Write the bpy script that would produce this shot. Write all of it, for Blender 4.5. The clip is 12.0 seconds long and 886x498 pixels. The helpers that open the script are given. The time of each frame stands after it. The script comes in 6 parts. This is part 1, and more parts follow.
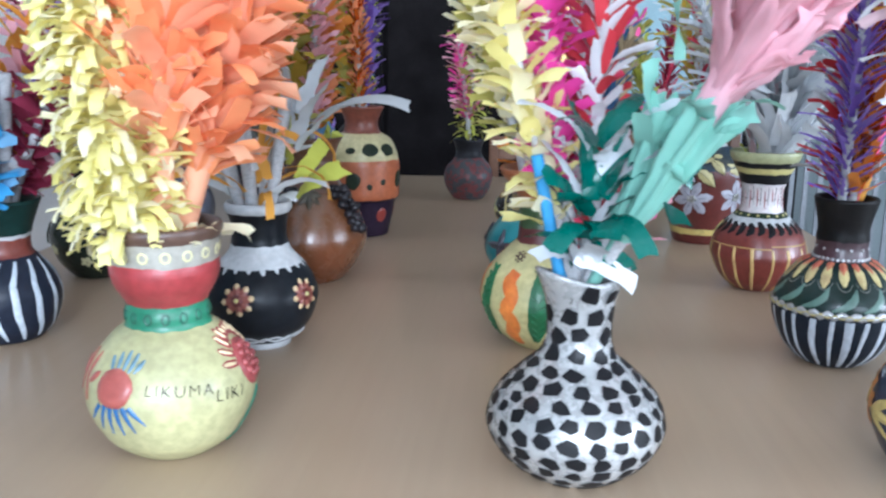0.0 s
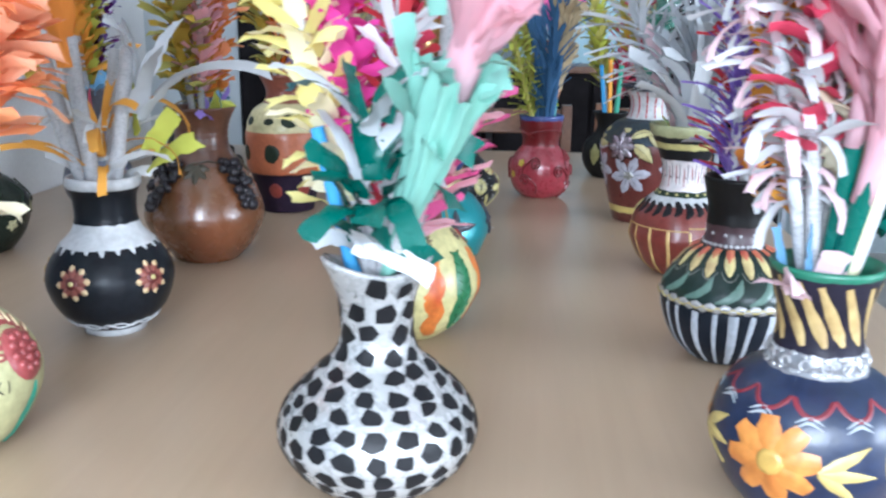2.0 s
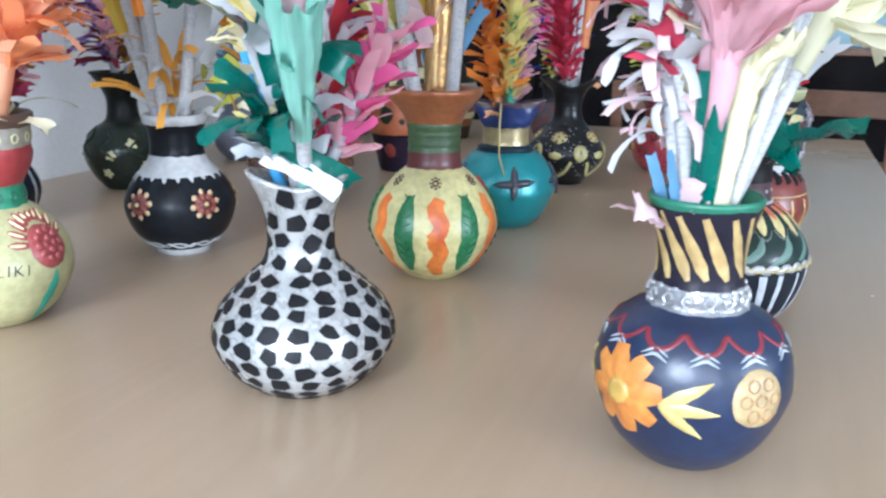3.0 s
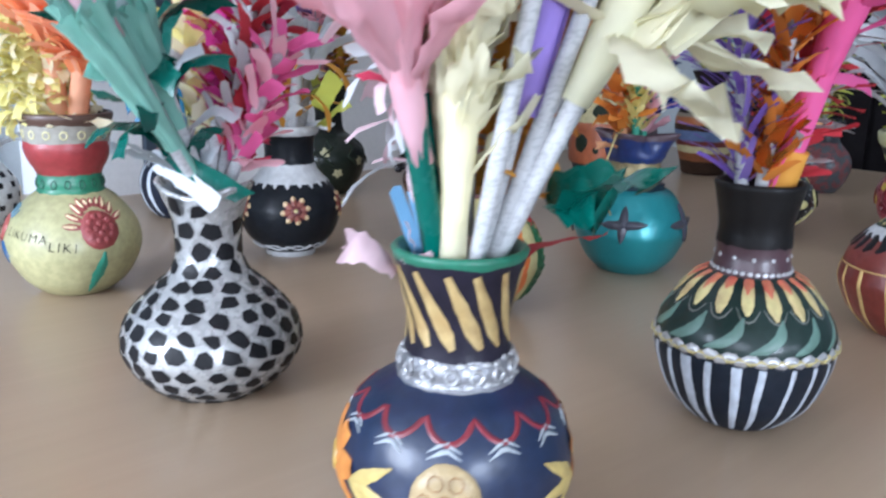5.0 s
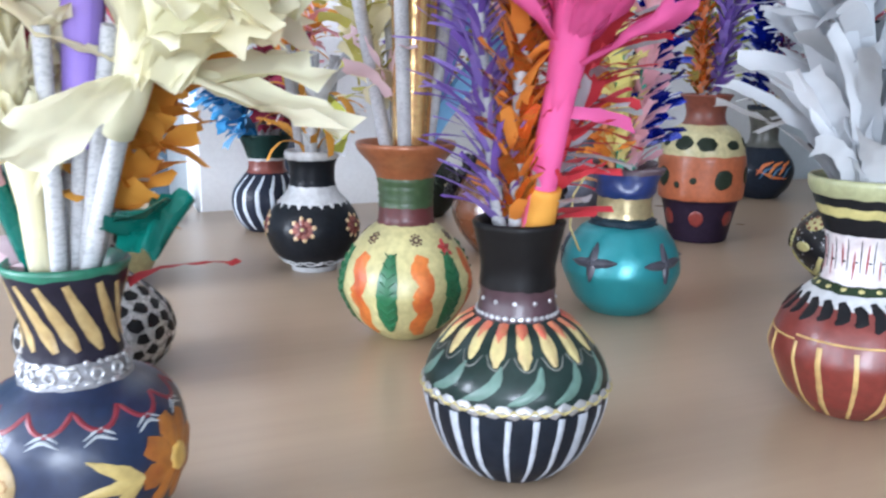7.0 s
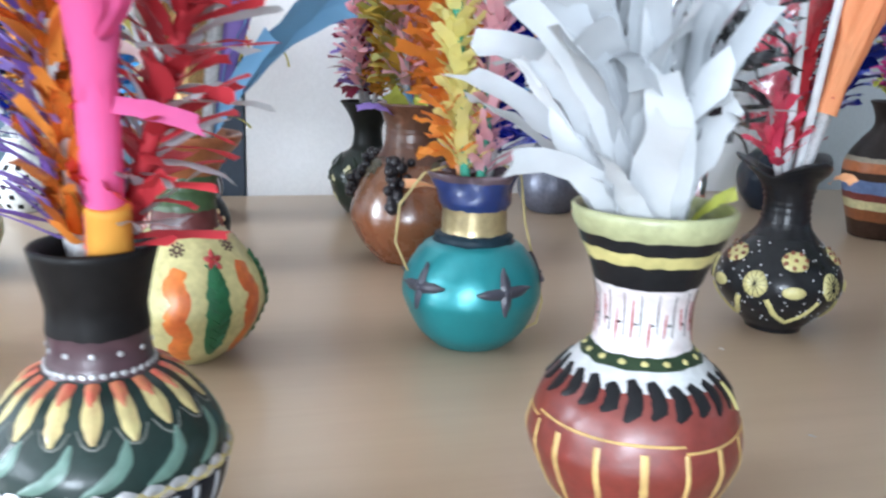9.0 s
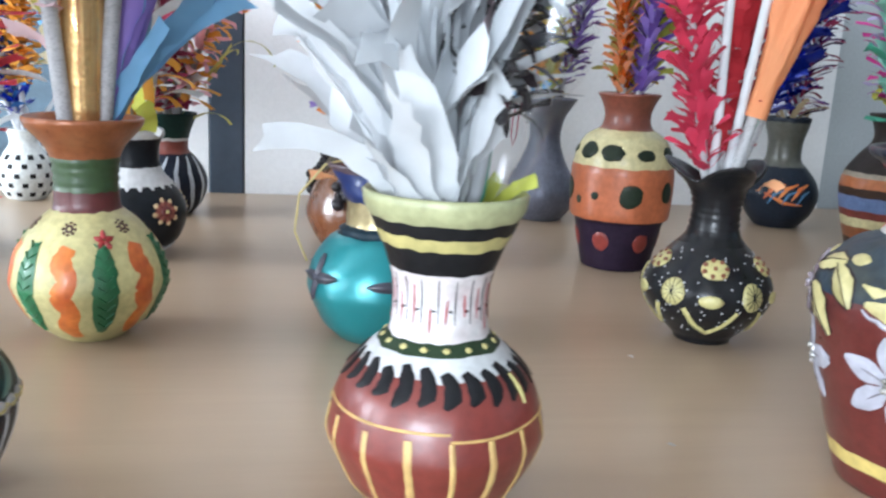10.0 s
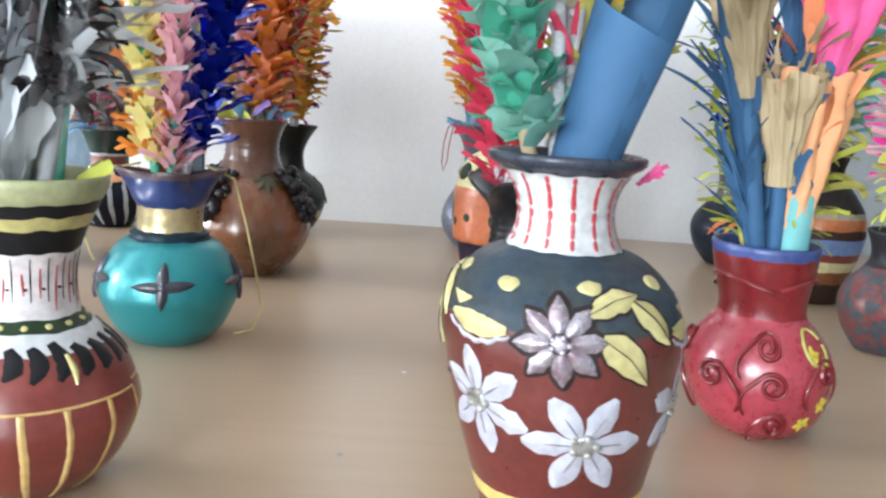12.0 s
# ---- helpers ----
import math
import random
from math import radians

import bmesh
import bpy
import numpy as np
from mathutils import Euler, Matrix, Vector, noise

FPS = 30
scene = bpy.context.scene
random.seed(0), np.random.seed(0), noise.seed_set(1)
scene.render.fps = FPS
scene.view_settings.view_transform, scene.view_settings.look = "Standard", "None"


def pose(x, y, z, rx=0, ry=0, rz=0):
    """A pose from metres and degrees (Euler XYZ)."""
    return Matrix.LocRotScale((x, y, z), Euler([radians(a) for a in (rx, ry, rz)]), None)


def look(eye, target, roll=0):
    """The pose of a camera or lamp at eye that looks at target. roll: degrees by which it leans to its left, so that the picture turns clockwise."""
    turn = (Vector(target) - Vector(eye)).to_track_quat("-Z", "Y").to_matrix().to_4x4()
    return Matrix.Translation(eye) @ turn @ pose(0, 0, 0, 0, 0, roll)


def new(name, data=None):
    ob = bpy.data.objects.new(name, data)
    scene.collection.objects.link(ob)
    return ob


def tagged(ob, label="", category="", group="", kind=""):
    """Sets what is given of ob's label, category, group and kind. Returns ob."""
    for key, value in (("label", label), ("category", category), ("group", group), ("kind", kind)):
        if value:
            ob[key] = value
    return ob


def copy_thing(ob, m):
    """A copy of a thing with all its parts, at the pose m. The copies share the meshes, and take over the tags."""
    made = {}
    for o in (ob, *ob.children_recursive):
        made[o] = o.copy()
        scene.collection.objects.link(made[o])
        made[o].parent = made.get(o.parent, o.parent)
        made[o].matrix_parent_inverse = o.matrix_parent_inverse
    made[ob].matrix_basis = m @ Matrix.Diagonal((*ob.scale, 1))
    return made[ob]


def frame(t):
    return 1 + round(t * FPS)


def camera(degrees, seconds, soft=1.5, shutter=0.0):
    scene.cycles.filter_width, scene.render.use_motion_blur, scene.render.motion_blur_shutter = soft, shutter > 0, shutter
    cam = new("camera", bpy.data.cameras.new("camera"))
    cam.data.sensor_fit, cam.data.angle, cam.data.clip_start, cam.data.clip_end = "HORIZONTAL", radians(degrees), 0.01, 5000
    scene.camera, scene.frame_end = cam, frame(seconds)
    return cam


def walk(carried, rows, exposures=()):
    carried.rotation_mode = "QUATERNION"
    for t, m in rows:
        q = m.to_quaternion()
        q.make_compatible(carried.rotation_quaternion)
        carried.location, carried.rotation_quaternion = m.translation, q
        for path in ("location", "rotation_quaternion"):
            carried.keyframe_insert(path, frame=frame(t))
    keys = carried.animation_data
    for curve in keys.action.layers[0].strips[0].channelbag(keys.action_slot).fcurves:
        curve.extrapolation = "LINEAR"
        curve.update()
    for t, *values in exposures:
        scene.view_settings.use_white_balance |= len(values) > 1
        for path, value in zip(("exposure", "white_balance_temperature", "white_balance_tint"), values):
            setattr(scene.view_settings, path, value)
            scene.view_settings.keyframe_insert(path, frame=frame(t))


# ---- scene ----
cam = camera(54.7, 12.0, 2.4, 0.4)
PATH = [
    (0, (0.99, 0.066, 1.157), (0.857, 2.015, 0.726), 0.4),
    (0.5, (1.087, 0.099, 1.151), (0.902, 2.044, 0.726), 0.6),
    (1, (1.141, 0.136, 1.143), (0.922, 2.077, 0.716), 2.6),
    (1.5, (1.141, 0.168, 1.141), (0.994, 2.102, 0.654), 1.7),
    (2, (1.193, 0.185, 1.148), (1.014, 2.115, 0.654), 0.6),
    (2.5, (1.355, 0.185, 1.126), (0.947, 2.071, 0.601), 0.9),
    (3, (1.486, 0.192, 1.101), (0.791, 1.994, 0.581), 0.6),
    (3.2, (1.537, 0.209, 1.096), (0.769, 1.988, 0.599), 1.2),
    (4.8, (1.811, 0.47, 1.093), (0.421, 1.818, 0.596), 1.7),
    (5, (1.833, 0.507, 1.1), (0.399, 1.816, 0.622), 1.4),
    (5.5, (1.907, 0.585, 1.129), (0.412, 1.82, 0.639), 1.4),
    (6, (2.023, 0.711, 1.134), (0.376, 1.732, 0.639), 1.2),
    (6.5, (2.1, 0.828, 1.132), (0.333, 1.631, 0.651), 0.9),
    (6.7, (2.11, 0.861, 1.115), (0.315, 1.618, 0.663), 0.4),
    (8.3, (2.101, 1.161, 1.127), (0.238, 1.733, 0.678), 3.1),
    (8.5, (2.075, 1.211, 1.127), (0.193, 1.72, 0.68), 2.8),
    (9, (2.043, 1.332, 1.117), (0.158, 1.81, 0.647), 1.9),
    (9.5, (2.068, 1.455, 1.103), (0.159, 1.808, 0.62), 2.0),
    (10, (2.087, 1.549, 1.1), (0.158, 1.836, 0.657), 2.9),
    (10.5, (2.105, 1.662, 1.095), (0.165, 1.901, 0.675), 2.9),
    (11, (2.114, 1.785, 1.086), (0.166, 1.993, 0.684), 2.9),
    (11.5, (2.112, 1.88, 1.087), (0.15, 1.988, 0.714), 3.4),
    (12, (2.116, 1.962, 1.084), (0.149, 1.972, 0.722), 3.8),
]
EXPOSURES = [(0, -0.37, 5500, 10), (1.5, -0.19, 5600, 10), (2.5, -0.01, 5600, 10), (3.2, -0.35, 5600, 10), (5, -0.55, 5600, 14), (5.5, -0.46, 5650, 15), (6.5, -0.22, 5800, 15), (8.5, 0.15, 5700, 10), (9.5, 0.18, 6000, 10), (11, 0.32, 5700, 10), (12, 0.51, 6200, 10)]
walk(cam, [(t, look(eye, target, roll)) for t, eye, target, roll in PATH], EXPOSURES)

# ---------------------------------------------------------------- light
world = bpy.data.worlds.new("daylight")
scene.world = world
world.use_nodes = True
wn = world.node_tree
sky = wn.nodes.new("ShaderNodeTexSky")
sky.sky_type = "NISHITA"
sky.sun_disc = False
sky.sun_elevation, sky.sun_rotation = radians(40), radians(170)
wn.links.new(sky.outputs[0], wn.nodes["Background"].inputs[0])
wn.nodes["Background"].inputs[1].default_value = 0.12


def area_lamp(name, eye, target, w, h, watts, color):
    data = bpy.data.lights.new(name, "AREA")
    data.shape, data.size, data.size_y, data.energy, data.color = "RECTANGLE", w, h, watts, color
    ob = new(name, data)
    ob.matrix_world = look(eye, target)
    return ob


# Skylight in the openings of the window wall behind the table's end
area_lamp("window_light", (1.05, -2.72, 1.75), (1.05, 3.0, 0.9), 1.7, 1.25, 260, (0.92, 0.97, 1.0))
area_lamp("window_light", (3.35, -2.72, 1.75), (3.35, 3.0, 0.9), 1.7, 1.25, 70, (0.92, 0.97, 1.0))
# Added fill through the unseen long outer wall, to brighten the wall behind the table
area_lamp("window_light", (7.62, -1.2, 1.75), (0.0, 1.6, 1.1), 2.1, 1.25, 330, (0.90, 0.96, 1.0))
area_lamp("window_light", (7.62, 1.3, 1.75), (0.0, 1.8, 1.1), 2.1, 1.25, 60, (0.90, 0.96, 1.0))

# ---------------------------------------------------------------- materials
MATS = {}


def shader(name, color, rough=0.5, metal=0.0, vary=0.12, scale=60.0, bump=0.15, second=None, mix_scale=8.0, coat=0.0,
           translucent=0.0, island=0.0, bump_scale=None, hard=False, alpha=1.0, spec=0.5):
    """One procedural surface: base colour, broad and fine variation, fine relief."""
    if name in MATS:
        return MATS[name]
    m = bpy.data.materials.new(name)
    m.use_nodes = True
    nt = m.node_tree
    nodes, link = nt.nodes, nt.links.new
    b = nodes["Principled BSDF"]
    co = nodes.new("ShaderNodeTexCoord")
    big = nodes.new("ShaderNodeTexNoise")
    big.inputs["Scale"].default_value, big.inputs["Detail"].default_value = mix_scale, 4
    fine = nodes.new("ShaderNodeTexNoise")
    fine.inputs["Scale"].default_value, fine.inputs["Detail"].default_value = scale, 6
    link(co.outputs["Object"], big.inputs["Vector"])
    link(co.outputs["Object"], fine.inputs["Vector"])
    dark = tuple(c * (1 - vary * 1.6) for c in color)
    lite = tuple(min(1, c * (1 + vary) + 0.02 * vary) for c in color)
    if second:
        dark = second
    r1 = nodes.new("ShaderNodeValToRGB")
    r1.color_ramp.elements[0].position, r1.color_ramp.elements[1].position = (0.47, 0.53) if hard else (0.3, 0.7)
    r1.color_ramp.elements[0].color, r1.color_ramp.elements[1].color = (*dark, 1), (*lite, 1)
    link(big.outputs[0], r1.inputs[0])
    mul = nodes.new("ShaderNodeMix")
    mul.data_type, mul.blend_type = "RGBA", "MULTIPLY"
    mul.inputs[0].default_value = min(1.0, vary * 3)
    r2 = nodes.new("ShaderNodeValToRGB")
    r2.color_ramp.elements[0].position, r2.color_ramp.elements[1].position = 0.35, 0.65
    r2.color_ramp.elements[0].color = (0.62, 0.62, 0.62, 1)
    link(fine.outputs[0], r2.inputs[0])
    link(r1.outputs[0], mul.inputs[6])
    link(r2.outputs[0], mul.inputs[7])
    out = mul.outputs[2]
    if island:
        geo = nodes.new("ShaderNodeNewGeometry")
        obi = nodes.new("ShaderNodeObjectInfo")
        add = nodes.new("ShaderNodeMath")
        add.operation = "ADD"
        link(geo.outputs["Random Per Island"], add.inputs[0])
        link(obi.outputs["Random"], add.inputs[1])
        mp = nodes.new("ShaderNodeMapRange")
        mp.inputs["From Max"].default_value = 2.0
        mp.inputs["To Min"].default_value, mp.inputs["To Max"].default_value = 1 - island, 1 + island
        link(add.outputs[0], mp.inputs["Value"])
        hsv = nodes.new("ShaderNodeHueSaturation")
        link(mp.outputs[0], hsv.inputs["Value"])
        link(out, hsv.inputs["Color"])
        out = hsv.outputs[0]
    link(out, b.inputs["Base Color"])
    rr = nodes.new("ShaderNodeMapRange")
    rr.inputs["To Min"].default_value, rr.inputs["To Max"].default_value = max(0.02, rough - 0.08), min(1, rough + 0.1)
    link(fine.outputs[0], rr.inputs["Value"])
    link(rr.outputs[0], b.inputs["Roughness"])
    b.inputs["Metallic"].default_value = metal
    b.inputs["Coat Weight"].default_value = coat
    b.inputs["Coat Roughness"].default_value = 0.19
    b.inputs["Specular IOR Level"].default_value = spec
    if bump:
        bp = nodes.new("ShaderNodeBump")
        bp.inputs["Strength"].default_value, bp.inputs["Distance"].default_value = bump, 0.002
        src = fine
        if bump_scale:
            src = nodes.new("ShaderNodeTexNoise")
            src.inputs["Scale"].default_value, src.inputs["Detail"].default_value = bump_scale, 3
            link(co.outputs["Object"], src.inputs["Vector"])
        link(src.outputs[0], bp.inputs["Height"])
        link(bp.outputs[0], b.inputs["Normal"])
    if translucent:
        tr = nodes.new("ShaderNodeBsdfTranslucent")
        link(out, tr.inputs["Color"])
        ms = nodes.new("ShaderNodeMixShader")
        ms.inputs[0].default_value = translucent
        link(b.outputs[0], ms.inputs[1])
        link(tr.outputs[0], ms.inputs[2])
        link(ms.outputs[0], nodes["Material Output"].inputs[0])
    if alpha < 1:
        b.inputs["Alpha"].default_value = alpha
    MATS[name] = m
    return m


def paint(name, color, rough=0.42, coat=0.18, vary=0.19, **kw):
    """Brushed acrylic paint on fired clay; dark coats are flatter."""
    if max(color) < 0.06 and coat < 0.3:
        coat = min(coat, 0.06)
    return shader("paint_" + name, color, rough=rough, coat=coat, vary=vary, scale=kw.pop("scale", 110), bump=kw.pop("bump", 0.22), spec=0.5 if max(color) > 0.06 else 0.14, **kw)


def paper(name, color, island=0.22, translucent=0.22, rough=0.62, **kw):
    return shader("paper_" + name, color, rough=rough, vary=0.05, scale=45, bump=0.35, translucent=translucent, island=island, bump_scale=48, spec=0.3, **kw)


def foil(name, color):
    return shader("foil_" + name, color, rough=0.2, metal=0.75, vary=0.1, scale=40, bump=0.6, island=0.3, bump_scale=60)


P = {
    "yellow": paper("yellow", (0.93, 0.86, 0.36), translucent=0.40, island=0.14), "cream": paper("cream", (0.97, 0.91, 0.66), translucent=0.45, island=0.14), "pale": paper("pale", (1.0, 0.95, 0.72), translucent=0.5, island=0.06),
    "orange": paper("orange", (0.97, 0.41, 0.19), translucent=0.42, island=0.16), "salmon": paper("salmon", (1.0, 0.54, 0.34), translucent=0.45, island=0.14), "tangerine": paper("tangerine", (0.84, 0.30, 0.05)),
    "amber": paper("amber", (0.80, 0.38, 0.06)), "gold": paper("gold", (0.62, 0.42, 0.06)), "red": paper("red", (0.58, 0.045, 0.06)), "crimson": paper("crimson", (0.66, 0.06, 0.12)),
    "burgundy": paper("burgundy", (0.28, 0.03, 0.07)), "pink": paper("pink", (0.96, 0.56, 0.63), translucent=0.45), "rose": paper("rose", (0.95, 0.58, 0.65), translucent=0.42),
    "magenta": paper("magenta", (0.86, 0.08, 0.42)), "hot": paper("hot", (0.93, 0.17, 0.44), translucent=0.4), "blush": paper("blush", (0.84, 0.62, 0.66)),
    "purple": paper("purple", (0.22, 0.12, 0.48)), "violet": paper("violet", (0.32, 0.22, 0.62)), "lilac": paper("lilac", (0.50, 0.42, 0.66)),
    "blue": paper("blue", (0.04, 0.16, 0.42)), "sky": paper("sky", (0.08, 0.36, 0.68)), "denim": paper("denim", (0.055, 0.14, 0.27)), "azure": paper("azure", (0.20, 0.42, 0.66)),
    "mint": paper("mint", (0.26, 0.53, 0.44), translucent=0.25), "jade": paper("jade", (0.09, 0.42, 0.29)), "green": paper("green", (0.005, 0.105, 0.080), rough=0.26, translucent=0.03, island=0.12),
    "lime": paper("lime", (0.55, 0.58, 0.10)), "olive": paper("olive", (0.50, 0.46, 0.12)), "tan": paper("tan", (0.45, 0.35, 0.21)), "aqua": paper("aqua", (0.22, 0.55, 0.55)),
    "white": paper("white", (0.72, 0.74, 0.76), island=0.16), "silver": paper("silver", (0.60, 0.63, 0.66), rough=0.35, island=0.2), "grey": paper("grey", (0.42, 0.43, 0.45)),
    "black": paper("black", (0.03, 0.03, 0.035)), "peach": paper("peach", (0.80, 0.40, 0.20)),
    "foil_blue": foil("blue", (0.02, 0.05, 0.55)), "foil_purple": foil("purple", (0.22, 0.05, 0.35)), "foil_gold": foil("gold", (0.72, 0.46, 0.20)), "foil_dark": shader("foil_dark", (0.018, 0.013, 0.015), rough=0.16, metal=0.1, spec=0.25, vary=0.1, scale=40, bump=0.6, island=0.3, bump_scale=60),
    "foil_orange": foil("orange", (0.85, 0.28, 0.05)),
}


def newsprint():
    """Rolled newspaper: off-white with rows of grey print."""
    m = shader("newsprint", (0.55, 0.55, 0.56), rough=0.7, vary=0.12, scale=80, bump=0.2, island=0.08, translucent=0.1)
    nt = m.node_tree
    b = nt.nodes["Principled BSDF"]
    src = b.inputs["Base Color"].links[0].from_socket
    co = nt.nodes.new("ShaderNodeTexCoord")
    mp = nt.nodes.new("ShaderNodeMapping")
    mp.inputs["Scale"].default_value = (220, 220, 420)
    mp.inputs["Rotation"].default_value = (0.5, 0.2, 0)
    nz = nt.nodes.new("ShaderNodeTexNoise")
    nz.inputs["Scale"].default_value, nz.inputs["Detail"].default_value = 1.0, 1
    rp = nt.nodes.new("ShaderNodeValToRGB")
    rp.color_ramp.elements[0].position, rp.color_ramp.elements[1].position = 0.40, 0.47
    rp.color_ramp.elements[0].color = (0.74, 0.74, 0.75, 1)
    mx = nt.nodes.new("ShaderNodeMix")
    mx.data_type, mx.blend_type = "RGBA", "MULTIPLY"
    mx.inputs[0].default_value = 0.8
    nt.links.new(co.outputs["Object"], mp.inputs[0])
    nt.links.new(mp.outputs[0], nz.inputs["Vector"])
    nt.links.new(nz.outputs[0], rp.inputs[0])
    nt.links.new(src, mx.inputs[6])
    nt.links.new(rp.outputs[0], mx.inputs[7])
    nt.links.new(mx.outputs[2], b.inputs["Base Color"])
    return m


P["news"] = newsprint()


def clear_film():
    """Thin crinkled cellophane."""
    m = bpy.data.materials.new("cellophane")
    m.use_nodes = True
    nt = m.node_tree
    b = nt.nodes["Principled BSDF"]
    b.inputs["Base Color"].default_value = (0.80, 0.81, 0.83, 1)
    b.inputs["Metallic"].default_value = 1.0
    b.inputs["Roughness"].default_value = 0.10
    b.inputs["Alpha"].default_value = 0.06
    nz = nt.nodes.new("ShaderNodeTexNoise")
    nz.inputs["Scale"].default_value = 28
    bp = nt.nodes.new("ShaderNodeBump")
    bp.inputs["Strength"].default_value = 0.7
    nt.links.new(nz.outputs[0], bp.inputs["Height"])
    nt.links.new(bp.outputs[0], b.inputs["Normal"])
    return m


P["film"] = clear_film()


def laminate():
    """Beige wood-print table laminate: faint long grain, smudges, satin gloss."""
    m = bpy.data.materials.new("table_laminate")
    m.use_nodes = True
    nt = m.node_tree
    nodes, link = nt.nodes, nt.links.new
    b = nodes["Principled BSDF"]
    co = nodes.new("ShaderNodeTexCoord")
    mp = nodes.new("ShaderNodeMapping")
    mp.inputs["Scale"].default_value = (26, 1.6, 1)
    gr = nodes.new("ShaderNodeTexNoise")
    gr.inputs["Scale"].default_value, gr.inputs["Detail"].default_value, gr.inputs["Distortion"].default_value = 2.0, 7, 0.6
    big = nodes.new("ShaderNodeTexNoise")
    big.inputs["Scale"].default_value, big.inputs["Detail"].default_value = 2.4, 3
    r1 = nodes.new("ShaderNodeValToRGB")
    r1.color_ramp.elements[0].position, r1.color_ramp.elements[1].position = 0.3, 0.7
    r1.color_ramp.elements[0].color, r1.color_ramp.elements[1].color = (0.402, 0.298, 0.203, 1), (0.425, 0.317, 0.218, 1)
    mx = nodes.new("ShaderNodeMix")
    mx.data_type, mx.blend_type = "RGBA", "MULTIPLY"
    mx.inputs[0].default_value = 0.3
    r2 = nodes.new("ShaderNodeValToRGB")
    r2.color_ramp.elements[0].color, r2.color_ramp.elements[1].color = (0.7, 0.66, 0.62, 1), (1, 1, 1, 1)
    link(co.outputs["Object"], mp.inputs[0])
    link(mp.outputs[0], gr.inputs["Vector"])
    link(co.outputs["Object"], big.inputs["Vector"])
    link(gr.outputs[0], r1.inputs[0])
    link(big.outputs[0], r2.inputs[0])
    link(r1.outputs[0], mx.inputs[6])
    link(r2.outputs[0], mx.inputs[7])
    link(mx.outputs[2], b.inputs["Base Color"])
    rr = nodes.new("ShaderNodeMapRange")
    rr.inputs["To Min"].default_value, rr.inputs["To Max"].default_value = 0.25, 0.33
    link(big.outputs[0], rr.inputs["Value"])
    link(rr.outputs[0], b.inputs["Roughness"])
    bp = nodes.new("ShaderNodeBump")
    bp.inputs["Strength"].default_value, bp.inputs["Distance"].default_value = 0.025, 0.001
    link(gr.outputs[0], bp.inputs["Height"])
    link(bp.outputs[0], b.inputs["Normal"])
    return m


LAMINATE = laminate()
WALL = shader("wall_paint_white", (0.90, 0.905, 0.91), rough=0.36, vary=0.04, scale=120, bump=0.12, mix_scale=2)
WALL_GREY = shader("wall_paint_grey_shade", (0.50, 0.54, 0.56), rough=0.75, vary=0.06, scale=120, bump=0.12, mix_scale=2)
BOARD = shader("blackboard_slate_blue", (0.075, 0.125, 0.17), rough=0.6, vary=0.25, scale=30, bump=0.05, mix_scale=3)
DARKPOST = shader("dark_blue_post", (0.05, 0.07, 0.10), rough=0.5, vary=0.1)
FLOOR = shader("floor_tile_grey", (0.30, 0.28, 0.26), rough=0.45, vary=0.15, scale=40, mix_scale=3)
CEIL = shader("ceiling_white", (0.80, 0.80, 0.78), rough=0.9, vary=0.04, mix_scale=2)
CHAIRWOOD = shader("chair_wood_brown", (0.16, 0.07, 0.035), rough=0.4, vary=0.2, scale=50)
DARKWOOD = shader("cabinet_dark", (0.010, 0.008, 0.009), rough=0.85, vary=0.2, spec=0.1)
BLOCKWOOD = shader("cream_card", (0.66, 0.56, 0.42), rough=0.6, vary=0.1)
STEEL = shader("grey_steel", (0.22, 0.23, 0.25), rough=0.4, metal=0.6, vary=0.1)


# ---------------------------------------------------------------- building helpers
def part(name, bm, material, parent, label=""):
    me = bpy.data.meshes.new(name)
    bm.normal_update()
    bm.to_mesh(me)
    bm.free()
    for m in (material if isinstance(material, (list, tuple)) else [material]):
        me.materials.append(m)
    ob = new(name, me)
    if parent is not None:
        ob.parent = parent
    if label:
        ob["label"] = label
    return ob


def thing(name, x, y, z, label, category, group="", kind="", turn=0.0):
    ob = new(name)
    ob.matrix_world = pose(x, y, z, 0, 0, turn)
    ob.empty_display_size = 0.05
    return tagged(ob, label, category, group, kind)


def add_box(bm, x0, x1, y0, y1, z0, z1, bevel=0.0):
    r = bmesh.ops.create_cube(bm, size=1.0)
    vs = r["verts"]
    bmesh.ops.scale(bm, vec=(x1 - x0, y1 - y0, z1 - z0), verts=vs)
    bmesh.ops.translate(bm, vec=((x0 + x1) / 2, (y0 + y1) / 2, (z0 + z1) / 2), verts=vs)
    if bevel:
        es = list({e for v in vs for e in v.link_edges})
        bmesh.ops.bevel(bm, geom=es, offset=bevel, segments=2, affect="EDGES", profile=0.6)
    return vs


def box(*a, bevel=0.0):
    bm = bmesh.new()
    add_box(bm, *a, bevel=bevel)
    return bm


def structure(name, bm, material, label, category):
    return tagged(part(name, bm, material, None), label, category, "", "structure")


# ---------------------------------------------------------------- room
structure("floor", box(-0.5, 7.7, -2.8, 5.2, -0.06, 0.0), FLOOR, "grey tiled classroom floor", "floor")
structure("ceiling", box(-0.5, 7.7, -2.8, 5.2, 2.9, 3.0), CEIL, "plain white painted ceiling", "ceiling")
